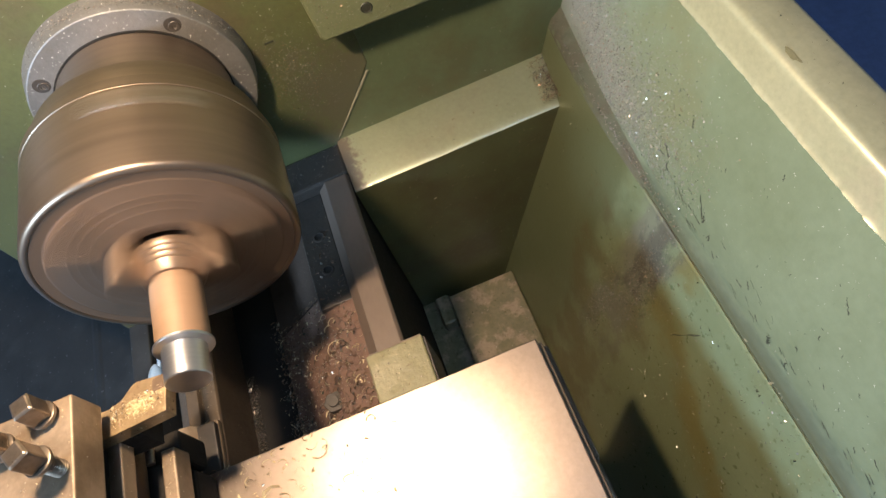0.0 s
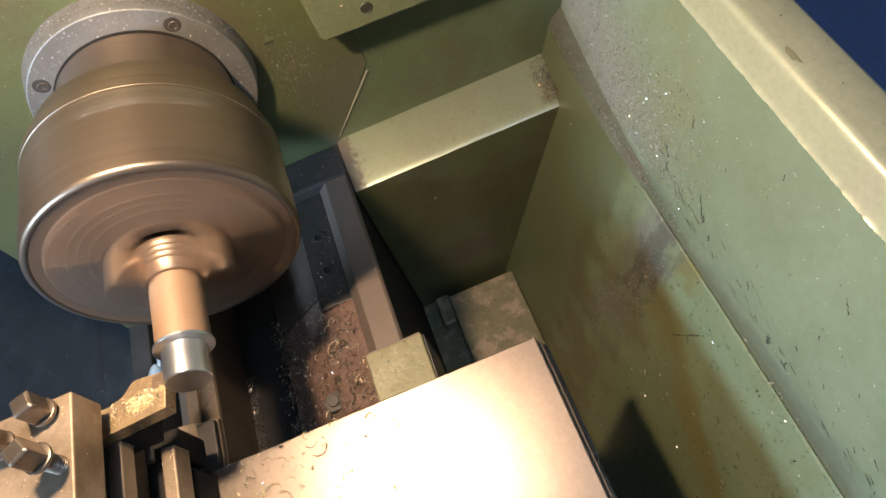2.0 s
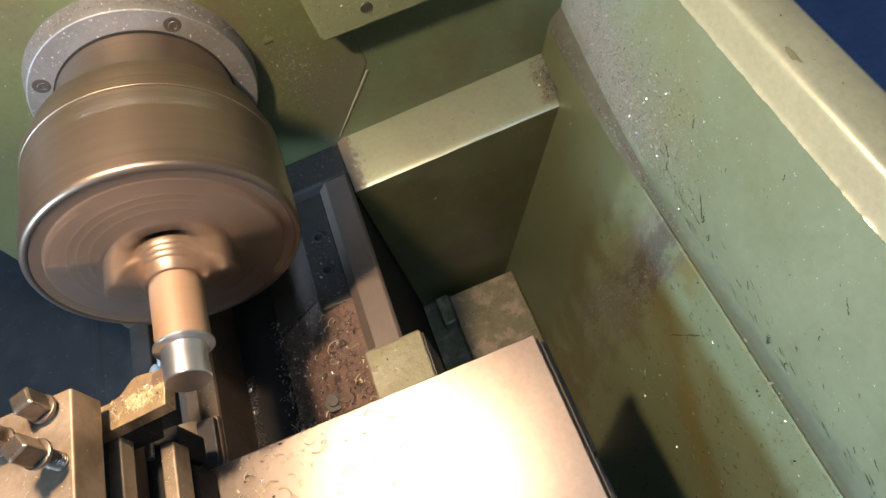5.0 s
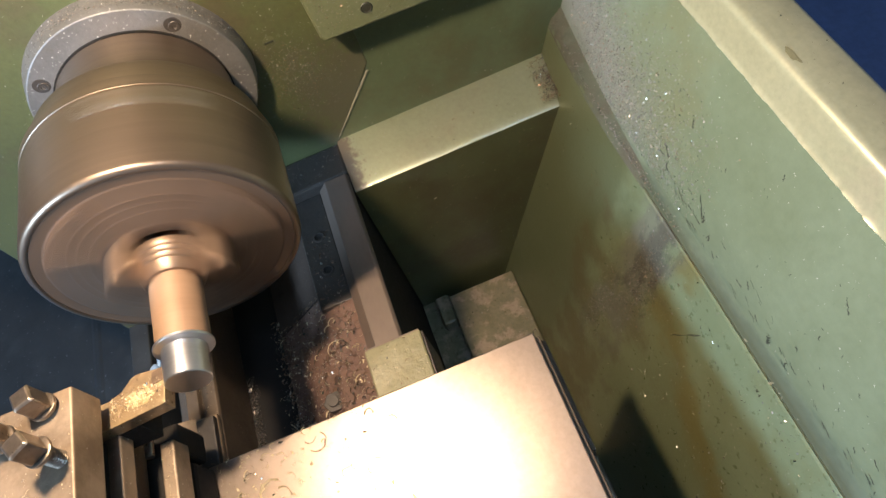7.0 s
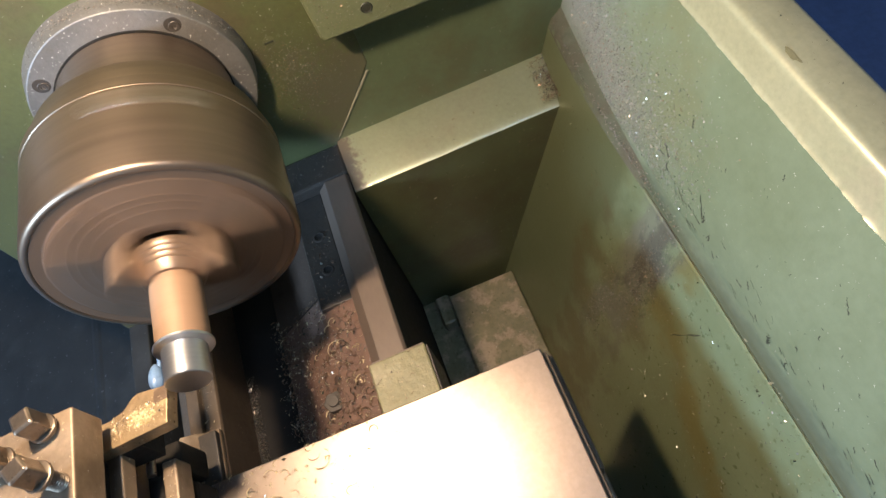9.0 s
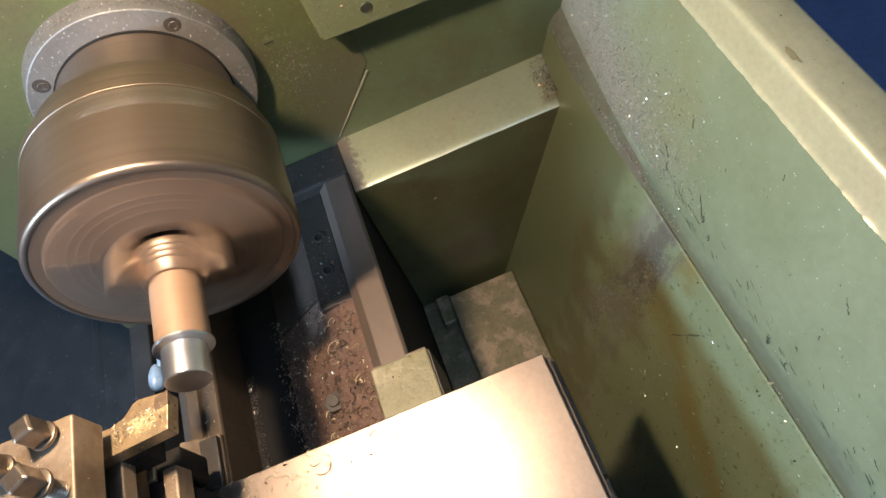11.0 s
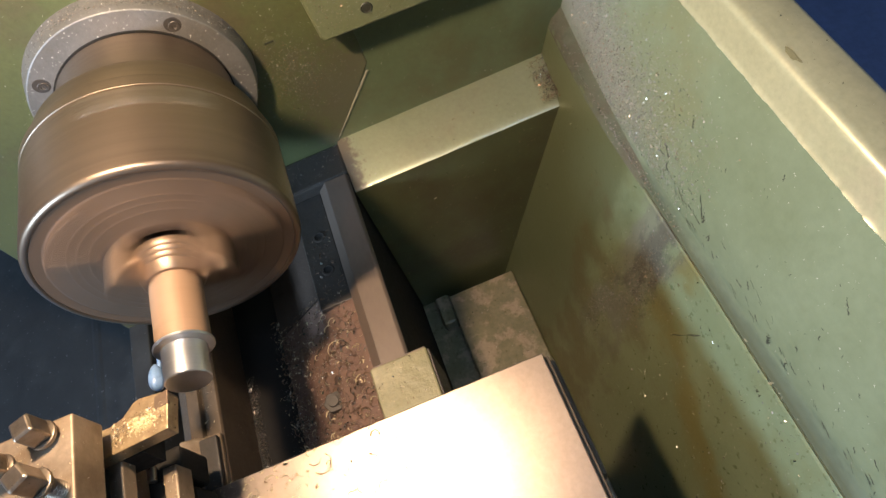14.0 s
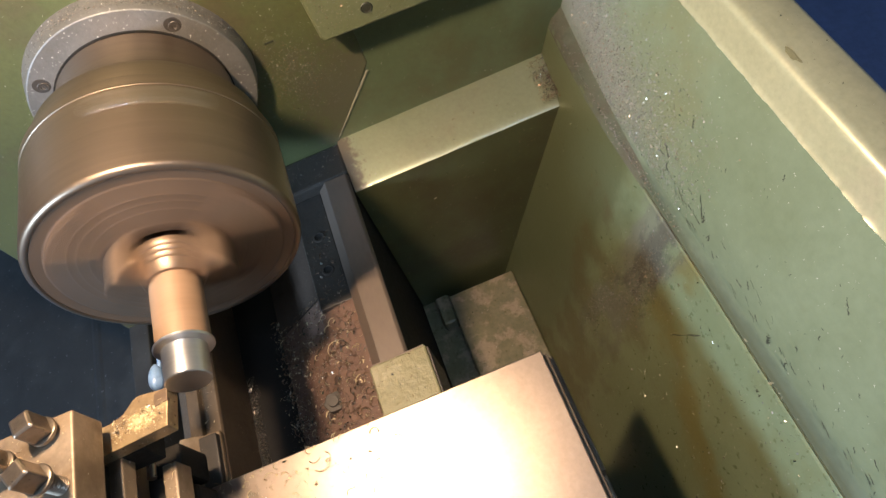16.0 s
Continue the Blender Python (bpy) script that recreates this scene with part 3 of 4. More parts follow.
# ---- chuck and work, which turn ----
def build_chuck():
    chuck = thing("lathe_chuck", "three-jaw steel lathe chuck, spinning", "chuck")
    body = [(-0.0920, 0.0), (-0.0920, 0.0972), (-0.0916, 0.0986), (-0.0906, 0.0997), (-0.0890, 0.1002), (-0.0800, 0.1002), (-0.0795, 0.0996), (-0.0785, 0.0996), (-0.0780, 0.1000)]
    body += round_corner((-0.0040, 0.1000), (0.0004, 0.0955), 0.005, 6)
    body += [(-0.0002, 0.0940), (-0.020, 0.0937), (-0.020, 0.0)]
    smooth(part("chuck_body", turned(body, 144), chuck_steel, chuck, "turned grey steel chuck body with bright rims"), 30)
    face = [(-0.0190, 0.0), (-0.0190, 0.0935), (-0.0004, 0.0938), (-0.0006, 0.0862)]
    for r, h in ((0.0845, 0.0000), (0.0705, 0.0006), (0.0640, 0.0010), (0.0560, 0.0015), (0.0420, 0.0021)):
        face += [(h - 0.0006, r + 0.0012), (h - 0.0002, r + 0.0003), (h, r - 0.0005)]
    face += [(0.0021, 0.0335), (0.0016, 0.0326), (-0.015, 0.0322), (-0.015, 0.0)]
    smooth(part("chuck_face", turned(face, 144), face_slide_tint, chuck, "chuck face with turned steps, the slide's tan reflection in its colour"), 30)
    smooth(part("adapter_plate", turned([(-0.1748, 0.0), (-0.1748, 0.0690), (-0.1733, 0.0690), (-0.1733, 0.0737), (-0.1728, 0.0743), (-0.1270, 0.0748), (-0.1170, 0.0760), (-0.1162, 0.0905), (-0.1154, 0.0922), (-0.1136, 0.0930), (-0.0921, 0.0934),
                                         (-0.0921, 0.0)], 128), chuck_steel, chuck, "turned adapter behind the chuck"), 30)
    for k in range(3):
        a = radians(9 + 120 * k)
        side = [(0.0194, 0.0070), (0.0270, 0.0085), (0.0340, 0.0120), (0.0400, 0.0128), (0.0440, 0.0110), (0.0468, 0.0066), (0.0478, 0.0)]
        outline = [(r, w) for r, w in side] + [(r, -w) for r, w in reversed(side[:-1])]
        jaw = prism([(r, w) for r, w in outline], -0.0020, 0.0312, "x", 0.0012)
        base = box(-0.0020, 0.0062, 0.0465, 0.0845, -0.0112, 0.0112, 0.0012)
        base.transform(Matrix.Rotation(a, 4, "X"))
        jaw.transform(Matrix.Rotation(a, 4, "X"))
        j_ob = part("chuck_jaw", jaw, jaw_steel, chuck, "rounded hardened steel jaw")
        part("jaw_carrier", base, face_slide_tint, j_ob, "lower carrier of the jaw")
        slot = box(0.0056, 0.0068, 0.052, 0.080, -0.0040, 0.0040, 0.0004)
        slot.transform(Matrix.Rotation(a, 4, "X"))
        part("jaw_slot", slot, chip_dark, j_ob, "dark recessed screw slot")
        key = cylinder(0.0090, 0.005, 20, pose(-0.0675, 0, 0.0990), 0.0010)
        key.transform(Matrix.Rotation(a + radians(86), 4, "X"))
        k_ob = part("key_socket", key, bright_steel, chuck, "bright chuck-key socket")
        hole = box(-0.0710, -0.0640, -0.0035, 0.0035, 0.0999, 0.1018)
        hole.transform(Matrix.Rotation(a + radians(86), 4, "X"))
        part("square_hole", hole, chip_dark, k_ob)
    # Added ring in place of the spinning jaw noses' blur.
    nose = [(0.0030, 0.0190), (0.0030, 0.0290), (0.0060, 0.0286)]
    for x in (0.0090, 0.0135, 0.0180):
        r = 0.0284 - 0.30 * (x - 0.0060)
        nose += [(x - 0.0012, r + 0.0006), (x, r - 0.0006), (x + 0.0010, r + 0.0001)]
    nose += [(0.0255, 0.0222), (0.0270, 0.0212), (0.0274, 0.0190)]
    smooth(part("jaw_blur_ring", turned(nose, 96), jaw_steel, chuck, "ridged steel ring standing in for the blurred jaw noses"), 30)
    return chuck


def build_work():
    work = thing("workpiece", "round steel bar turned bright at its end, spinning in the chuck", "workpiece")
    smooth(part("bar", turned([(-0.028, 0.0), (-0.028, 0.0190), (0.0790, 0.0190), (0.0800, 0.0184), (0.0800, 0.0)], 96), bar_steel, work, "brown scaled steel bar"))
    smooth(part("burr_ring", turned([(0.0795, 0.0180), (0.0796, 0.0204), (0.0802, 0.0211), (0.0815, 0.0211), (0.0822, 0.0205), (0.0824, 0.0175), (0.0830, 0.0160), (0.0840, 0.0120)], 96), bright_steel, work,
                "bright collar left by the cut"))
    smooth(part("turned_end", turned([(0.0835, 0.0), (0.0835, 0.0159), (0.1078, 0.0159), (0.1085, 0.0153)], 96), bright_steel, work, "fresh silvery turned end"))
    smooth(part("end_face", turned([(0.1085, 0.0153), (0.1087, 0.0140), (0.1087, 0.0030), (0.1088, 0.0010), (0.1089, 0.0)], 96), face_steel, work, "faced end with tool rings"))
    return work


# ---- carriage, tool post and tool, which slide ----
def build_carriage():
    car = thing("carriage", "lathe carriage with a wide ground cross slide, strewn with chips", "carriage")
    part("cross_slide", box(0.1222, 0.62, -0.0560, 0.2335, -0.148, -0.121, 0.0010), slide_steel, car, "pale ground steel top of the cross slide")
    lip = part("slide_skirt", box(0.1240, 0.62, 0.2337, 0.2372, -0.165, -0.128, 0.0006), front_steel, car, "dark gib strip along the slide")
    part("wiper_strip", box(0.1240, 0.2220, 0.2374, 0.2415, -0.162, -0.139, 0.0008), front_steel, lip, "thin bare wiper strip")
    part("saddle", box(0.150, 0.62, -0.115, 0.2330, -0.1790, -0.1485, 0.003), dark_iron, car, "dark saddle under the cross slide")
    wing = part("rear_saddle_wing", box(0.0605, 0.152, 0.0880, 0.1430, -0.1655, -0.158, 0.0018), wing_green, car, "olive painted saddle wing on the rear way, wet with oil")
    part("way_wiper", box(0.0588, 0.0603, 0.0900, 0.1420, -0.1652, -0.160, 0.0004), way_steel, wing, "thin bare wiper plate")
    part("wing_side", box(0.0625, 0.152, 0.1432, 0.1450, -0.230, -0.1600, 0.0006), dark_iron, wing, "dark keep plate below the wing")
    front = prism([(0.0600, -0.0590), (0.0590, -0.0760), (0.0560, -0.0840), (0.0540, -0.0980), (0.152, -0.1150), (0.152, -0.0590)], -0.1648, -0.158, "z", 0.0015)
    fw = part("front_saddle_wing", front, post_steel, car, "bare steel saddle wing on the front way")
    part("front_wing_cap", box(0.0640, 0.1500, -0.0760, -0.0592, -0.1578, -0.1500, 0.0012), dark_iron, fw, "dark oily keep plate")
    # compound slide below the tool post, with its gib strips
    # Base, nose and side are black in place of shade below the tool.
    part("compound_base", box(0.1180, 0.34, -0.175, -0.0625, -0.1480, -0.0700, 0.003), black_iron_shade, car, "compound slide base, black for the shade below the tool")
    part("compound_nose", box(0.0930, 0.1178, -0.120, -0.0550, -0.1215, -0.0780, 0.003), black_iron_shade, car, "added block before the compound slide, black for the tool's shade")
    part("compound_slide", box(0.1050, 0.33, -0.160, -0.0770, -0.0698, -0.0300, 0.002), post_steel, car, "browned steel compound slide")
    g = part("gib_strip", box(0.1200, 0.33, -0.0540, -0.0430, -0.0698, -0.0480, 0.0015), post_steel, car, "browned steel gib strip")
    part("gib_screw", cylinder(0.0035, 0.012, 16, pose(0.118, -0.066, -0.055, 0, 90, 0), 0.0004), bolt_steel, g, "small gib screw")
    part("compound_side", box(0.1260, 0.33, -0.0622, -0.0490, -0.1208, -0.0850, 0.004), black_iron_shade, car, "side of the compound slide, its shade painted black")
    return car


def square_bolt(m, parent, tilt, lift=0.0):
    """A square-headed clamping bolt with a collar; lift shows a length of thread below the collar."""
    up = m @ pose(0, 0, lift)
    head = box(-0.0064, 0.0064, -0.0064, 0.0064, 0.006, 0.0238, 0.0013)
    for v in head.verts:
        if v.co.z > 0.0232:
            v.co.x *= 0.9
            v.co.y *= 0.9
    head.transform(up @ pose(0, 0, 0, 0, 0, tilt))
    b = part("clamp_bolt", head, bolt_steel, parent, "square-headed oily clamping bolt")
    smooth(part("bolt_collar", cylinder(0.0092, 0.003, 28, up @ pose(0, 0, 0.0045), 0.0009), bolt_steel, b))
    turns = 3 + int((lift + 0.004) / 0.0020)
    prof = []
    for i in range(turns):
        prof += [(-0.004 + i * 0.0020, 0.0042), (-0.0032 + i * 0.0020, 0.0055), (-0.0028 + i * 0.0020, 0.0055)]
    th = turned([(-0.004, 0.0)] + prof + [(-0.004 + turns * 0.0020, 0.0)], 24)
    th.transform(m @ Matrix.Rotation(radians(-90), 4, "Y"))
    part("bolt_thread", th, bolt_steel, b)
    return b


def build_tool_post():
    post = thing("tool_post", "browned square tool post with clamping bolts", "tool post")
    part("post_plate", box(0.1010, 0.215, -0.170, -0.0568, 0.0120, 0.0415, 0.0014), post_steel, post, "scratched browned steel top block")
    part("post_core", box(0.1200, 0.200, -0.160, -0.0720, -0.0298, 0.0118, 0.002), black_iron_shade, post, "dark core of the tool post")
    part("post_foot", box(0.1040, 0.212, -0.168, -0.0620, -0.0300, -0.0140, 0.0015), post_steel, post, "browned lower plate")
    square_bolt(pose(0.1105, -0.0735, 0.0415, 0, 0, 0), post, 18)
    square_bolt(pose(0.1475, -0.0650, 0.0415), post, 32, 0.0150)
    square_bolt(pose(0.1230, -0.0985, 0.0415), post, 8, 0.003)
    return post


def build_tool():
    tool = thing("turning_tool", "brass-coloured turning tool with a pointed tip, wet with oil", "turning tool")
    outline = [(0.0985, -0.1400), (0.0985, -0.0600), (0.0955, -0.0500), (0.0880, -0.0420), (0.0865, -0.0380), (0.0890, -0.0168), (0.0915, -0.0162), (0.1050, -0.0180), (0.1160, -0.0190), (0.1190, -0.0640),
               (0.1195, -0.1400)]
    bm = prism(outline, -0.0135, 0.0, "z", 0.0006)
    bmesh.ops.triangulate(bm, faces=[f for f in bm.faces if len(f.verts) > 4])
    part("shank", bm, tool_steel, tool, "oily brass-coloured tool shank")
    film, mid_ = bmesh.new(), (0.1050, -0.0370)
    rings_ = [[film.verts.new((mid_[0] + k / 5 * (0.0062 + 0.0034 * noise.noise(Vector((math.cos(a) * 2, math.sin(a) * 2, 7)))) * math.cos(a),
                               mid_[1] + k / 5 * (0.0105 + 0.0055 * noise.noise(Vector((math.cos(a) * 2, math.sin(a) * 2, 3)))) * math.sin(a),
                               0.0001 + (0.0007 + 0.0010 * noise.noise(Vector((k * 0.9, a * 1.7, 2)))) * (1 - (k / 5) ** 2))) for a in [2 * math.pi * i / 28 for i in range(28)]] for k in range(1, 6)]
    top_ = film.verts.new((mid_[0], mid_[1], 0.0010))
    for i in range(28):
        j = (i + 1) % 28
        film.faces.new((top_, rings_[0][i], rings_[0][j]))
        for one, two in zip(rings_, rings_[1:]):
            film.faces.new((one[i], two[i], two[j], one[j]))
    part("oil_film", film, wet_chips, tool, "pale yellow oily mass of fine chips", "", True)
    tip = prism([(0.0884, -0.0162), (0.0905, -0.0260), (0.1000, -0.0270), (0.0985, -0.0170)], -0.003, 0.0006, "z", 0.0003)
    part("cutting_tip", tip, jaw_steel, tool, "bright cutting tip")
    # Thick black filler for the shade under the shank.
    part("packing_strip", box(0.1000, 0.1185, -0.140, -0.0460, -0.0420, -0.0137, 0.0004), black_iron_shade, tool, "packing strip, black filler for the shade below the tool")
    return tool


def build_stand_in():
    # Made-up drop and stem for an unidentified pale bluish shape.
    blob = thing("blue_stand_in", "pale blue stand-in for an unidentified bright shape below the work", "nozzle")
    bm = bmesh.new()
    bmesh.ops.create_uvsphere(bm, u_segments=20, v_segments=12, radius=0.0088)
    for v in bm.verts:
        v.co.x *= 1.35
        v.co.y *= 0.66 * (1 + 22 * v.co.x)
        v.co.z *= 0.80 * (1 + 22 * v.co.x)
    bm.transform(pose(0.0575, -0.0585, -0.0625))
    smooth(part("stand_in_head", bm, stand_in_blue, blob), 180)
    smooth(part("stand_in_stem", cylinder(0.0016, 0.19, 14, pose(-0.043, -0.0572, -0.0665, 0, 90, 0)), stand_in_blue, blob), 60)
    return blob


# ---- swarf ----
def swarf(name, n, place, mats, parent=None, label="", size=(0.0008, 0.003), curl=0.35, seed=1):
    """Loose chips: flakes and small curls, each lying where place(rng) says: a point and a normal."""
    rng = random.Random(seed)
    verts, faces, idx = [], [], []
    for _ in range(n):
        p, nrm = place(rng)
        if p[1] > 0.25 and p[2] < 0.0 and nrm[1] < -0.1:
            p = (p[0], p[1] + bow(p[0], p[2]), p[2])
        nrm = Vector(nrm).normalized()
        u = nrm.cross(Vector((rng.uniform(-1, 1), rng.uniform(-1, 1), rng.uniform(-1, 1)))).normalized()
        v = nrm.cross(u)
        s = size[0] + (size[1] - size[0]) * rng.random() ** 3
        k = len(verts)
        mi = rng.choices(range(len(mats)), [w for _, w in mats])[0]
        if rng.random() < curl:
            r, arc, w = s * rng.uniform(0.7, 1.3), rng.uniform(1.2, 5.0), s * rng.uniform(0.10, 0.22)
            steps = 7
            lift = rng.uniform(0.0, 0.5)
            for i in range(steps + 1):
                a = arc * i / steps
                q = Vector(p) + (u * math.cos(a) + v * math.sin(a)) * r + nrm * (0.0002 + lift * s * i / steps)
                verts += [q, q + nrm * w + (u * math.cos(a) + v * math.sin(a)) * w * 0.7]
            for i in range(steps):
                faces.append((k + 2 * i, k + 2 * i + 1, k + 2 * i + 3, k + 2 * i + 2))
                idx.append(mi)
        else:
            l, w = s, s * rng.uniform(0.2, 0.6)
            t = (nrm * rng.uniform(0.0, 0.6) + u * rng.uniform(-0.3, 0.3)) * s
            base = Vector(p) + nrm * 0.0002
            verts += [base - u * l * 0.5 - v * w * 0.5, base + u * l * 0.5 - v * w * 0.3, base + u * l * 0.35 + v * w * 0.5 + t * 0.6, base - u * l * 0.3 + v * w * 0.5 + t]
            faces += [(k, k + 1, k + 2), (k, k + 2, k + 3)]
            idx += [mi, mi]
    me = bpy.data.meshes.new(name)
    me.from_pydata([tuple(q) for q in verts], [], faces)
    for m, _ in mats:
        me.materials.append(m)
    me.polygons.foreach_set("material_index", idx)
    ob = new(name, me)
    ob.parent = parent
    return tagged(ob, label, "" if parent else "swarf", "", "stuff")


def sheet(a, b, x0, x1, bias=1.0):
    """Places on a sloping sheet between two (y, z) lines, facing the bed."""
    (ya, za), (yb, zb) = a, b
    nrm = (0, -(zb - za), (yb - ya))

    def place(rng):
        t = rng.random() ** bias
        return (rng.uniform(x0, x1), ya + (yb - ya) * t, za + (zb - za) * t), nrm
    return place


def flat(x0, x1, y0, y1, z, nrm=(0, 0, 1)):
    return lambda rng: ((rng.uniform(x0, x1), rng.uniform(y0, y1), z), nrm)


def build_swarf(car, tool_, post_):
    def web(x0, x1, thick):
        def place(rng):
            y = -0.0095 + 0.0965 * rng.random()
            z = -0.2343 + (y + 0.010) / 0.0633 * 0.0460 if y < 0.053 else -0.1879 + (y - 0.053) / 0.035 * 0.0082
            return (rng.uniform(x0 if y < 0.053 else max(x0, -0.008), x1), y, z + thick * rng.random()), (0, -0.35, 1)
        return place
    swarf("web_swarf", 3300, web(-0.035, 0.17, 0.002), [(chip_steel, 3), (chip_gold, 2), (chip_brown, 7), (chip_dark, 4)], None, "steel chips and curls lying thick on the bed web", (0.0008, 0.0040), 0.4, 2)
    swarf("long_curls", 190, web(0.0, 0.15, 0.003), [(chip_steel, 3), (chip_gold, 1), (chip_brown, 4)], None, "longer bright curls of steel on the bed web", (0.0030, 0.0062), 1.0, 21)
    swarf("way_foot_swarf", 700, lambda rng: ((rng.uniform(0.0, 0.15), -0.056 + 0.008 * rng.random(), -0.2358 + 0.003 * rng.random()), (0, 0.3, 1)), [(chip_steel, 5), (chip_dark, 2)], None,
          "bright slivers along the foot of the front way", (0.0010, 0.0036), 0.5, 22)
    swarf("ledge_swarf", 130, flat(-0.10, -0.011, 0.054, 0.087, -0.1802), [(chip_steel, 3), (chip_brown, 4), (chip_dark, 2)], None, "steel chips on the way ledge", (0.001, 0.0035), 0.4, 3)
    swarf("guard_swarf", 3200, lambda rng: ((rng.triangular(-0.197, 0.10, -0.17), 0.3785 + 0.009 * rng.random() ** 1.2, -0.1236 + 0.003 * rng.random()), (0, -0.3, 1)),
          [(chip_steel, 2), (chip_dull, 7), (chip_brown, 2), (chip_dark, 3)], None, "fine grey swarf heaped along the foot of the guard", (0.0006, 0.0020), 0.15, 4)
    def guard_at(rng):
        t, x = abs(rng.gauss(0.0, 0.30)) % 1.0, rng.triangular(-0.197, 0.10, -0.13)
        return (x, 0.3876 + 0.0499 * t, -0.1158 + 0.1198 * t), (0, -0.945, 0.33)
    swarf("guard_face_swarf", 21000, guard_at, [(chip_steel, 2), (chip_dull, 8), (chip_brown, 1), (chip_dark, 1)], None, "fine grey swarf stuck to the guard", (0.0006, 0.0018), 0.1, 5)

    bank, cols = bmesh.new(), []
    for i in range(120):
        x = -0.1990 + 0.235 * i / 119
        grow = max(0.0, 1 - (x + 0.199) / 0.234) ** 0.8
        down, up = 0.0050 * grow + 0.0002, 0.007 * grow - 0.007 * (1 - grow)
        a, b = Vector((x, TRAY[1][0] - down * 0.324, TRAY[1][1] - down * 0.946)), Vector((x, 0.3876 + 0.384 * up, -0.1158 + 0.923 * up))
        mid = Vector((x, 0.3790, -0.1215 - 0.0025 * (1 - grow)))
        col = []
        for k in range(13):
            t = k / 12
            p = a * (1 - t) ** 2 + mid * (2 * t * (1 - t)) + b * t * t
            d = (0.0016 * noise.noise(p * 130) + 0.0010 * noise.noise(p * 420)) * math.sin(math.pi * t) * grow + 0.0004 * grow
            col.append(bank.verts.new(p + Vector((0, bow(p.x, p.z), 0)) + Vector((0, -0.9, 0.45)) * (d + 0.0010 * grow * math.sin(math.pi * t))))
        cols.append(col)
    for one, two in zip(cols, cols[1:]):
        for k in range(12):
            bank.faces.new((one[k], one[k + 1], two[k + 1], two[k]))
    heap = smooth(part("packed_swarf", bank, bank_dust, None), 180)
    tagged(heap, "grey-brown bank of packed swarf in the guard's corner", "swarf", "", "stuff")

    def smear(x, t, sx, st):
        def place(rng):
            k = min(0.99, max(0.02, rng.gauss(t, st)))
            return (rng.gauss(x, sx), TRAY[0][0] + (TRAY[1][0] - TRAY[0][0]) * k, TRAY[0][1] + (TRAY[1][1] - TRAY[0][1]) * k), (0, -0.945, 0.33)
        return place
    swarf("tray_dust", 3000, smear(0.088, 0.80, 0.014, 0.10), [(chip_dull, 4), (chip_brown, 3), (chip_dark, 7)], None, "grey-brown dust smeared on the tray back", (0.0005, 0.0016), 0.1, 23)
    swarf("tray_dust_low", 1500, smear(0.056, 0.52, 0.010, 0.11), [(chip_dull, 6), (chip_brown, 2), (chip_dark, 5)], None, "grey dust low on the tray back", (0.0005, 0.0014), 0.1, 24)
    swarf("tray_corner_dust", 350, lambda rng: ((-0.126 + 0.004 * rng.random(), 0.276 + 0.010 * rng.random() + 0.02 * rng.random() ** 2, -0.412 + 0.05 * rng.random()), (0.7, -0.7, 0.3)),
          [(chip_steel, 3), (chip_brown, 3)], None, "pale dust in the corner of rib and tray", (0.0003, 0.0010), 0.1, 25)
    swarf("guard_specks", 190, sheet((0.3876, -0.1158), GUARD[1], -0.19, 0.42), [(chip_steel, 1), (chip_dull, 3), (chip_dark, 3)], None, "scattered chips stuck to the guard", (0.0004, 0.0012), 0.1, 6)
    swarf("tray_specks", 700, sheet(TRAY[0], TRAY[1], -0.12, 0.42, 0.8), [(chip_steel, 5), (chip_dark, 3), (chip_brown, 2)], None, "scattered chips stuck to the tray back", (0.0005, 0.0014), 0.1, 7)
    swarf("wet_tray_specks", 1000, sheet(TRAY[0], TRAY[1], 0.13, 0.42, 0.6), [(chip_steel, 4), (chip_dull, 4), (chip_dark, 2)], None, "bright specks on the wet tray back", (0.0007, 0.0026), 0.1, 31)
    swarf("rib_face_specks", 260, lambda rng: ((-0.1258, 0.132 + 0.20 * rng.random() ** 1.6, -0.185 - 0.20 * rng.random() ** 1.3), (1, 0, 0)), [(chip_steel, 2), (chip_gold, 3), (chip_brown, 3)], None,
          "golden chips stuck to the cross rib's face", (0.0004, 0.0018), 0.1, 32)
    swarf("back_wall_specks", 220, lambda rng: ((-0.1961, rng.uniform(0.17, 0.36), rng.uniform(-0.16, -0.02)), (1, 0, 0)), [(chip_steel, 2), (chip_dull, 4), (chip_brown, 3)], None,
          "small chips stuck to the wall beside the headstock", (0.0003, 0.0012), 0.1, 33)
    swarf("block_swarf", 260, flat(-0.194, -0.151, 0.045, 0.125, -0.1653), [(chip_steel, 4), (chip_dull, 4), (chip_dark, 3)], None, "chips on the dark block by the headstock", (0.0005, 0.0020), 0.2, 34)
    swarf("web_edge_swarf", 900, lambda rng: ((rng.uniform(-0.05, 0.16), rng.gauss(-0.008, 0.006), -0.2336 + 0.002 * rng.random()), (0, -0.3, 1)), [(chip_dark, 4), (chip_brown, 4), (chip_steel, 2), (chip_gold, 2)],
          None, "dark and bright oily chips along the gutter's edge", (0.0010, 0.0045), 0.4, 36)
    swarf("crease_flakes", 6, lambda rng: ((rng.uniform(0.16, 0.28), 0.3770 + 0.003 * rng.random(), -0.1245 + 0.002 * rng.random()), (0, -0.6, 0.8)), [(caulk, 1)], None,
          "pale flakes of paint along the guard's foot", (0.0014, 0.0055), 0.0, 37)
    swarf("front_way_chips", 90, flat(0.02, 0.14, -0.0775, -0.0605, -0.1648), [(chip_gold, 3), (chip_dark, 4), (chip_brown, 3)], None, "dark and golden chips on the front way", (0.0008, 0.0034), 0.5, 35)
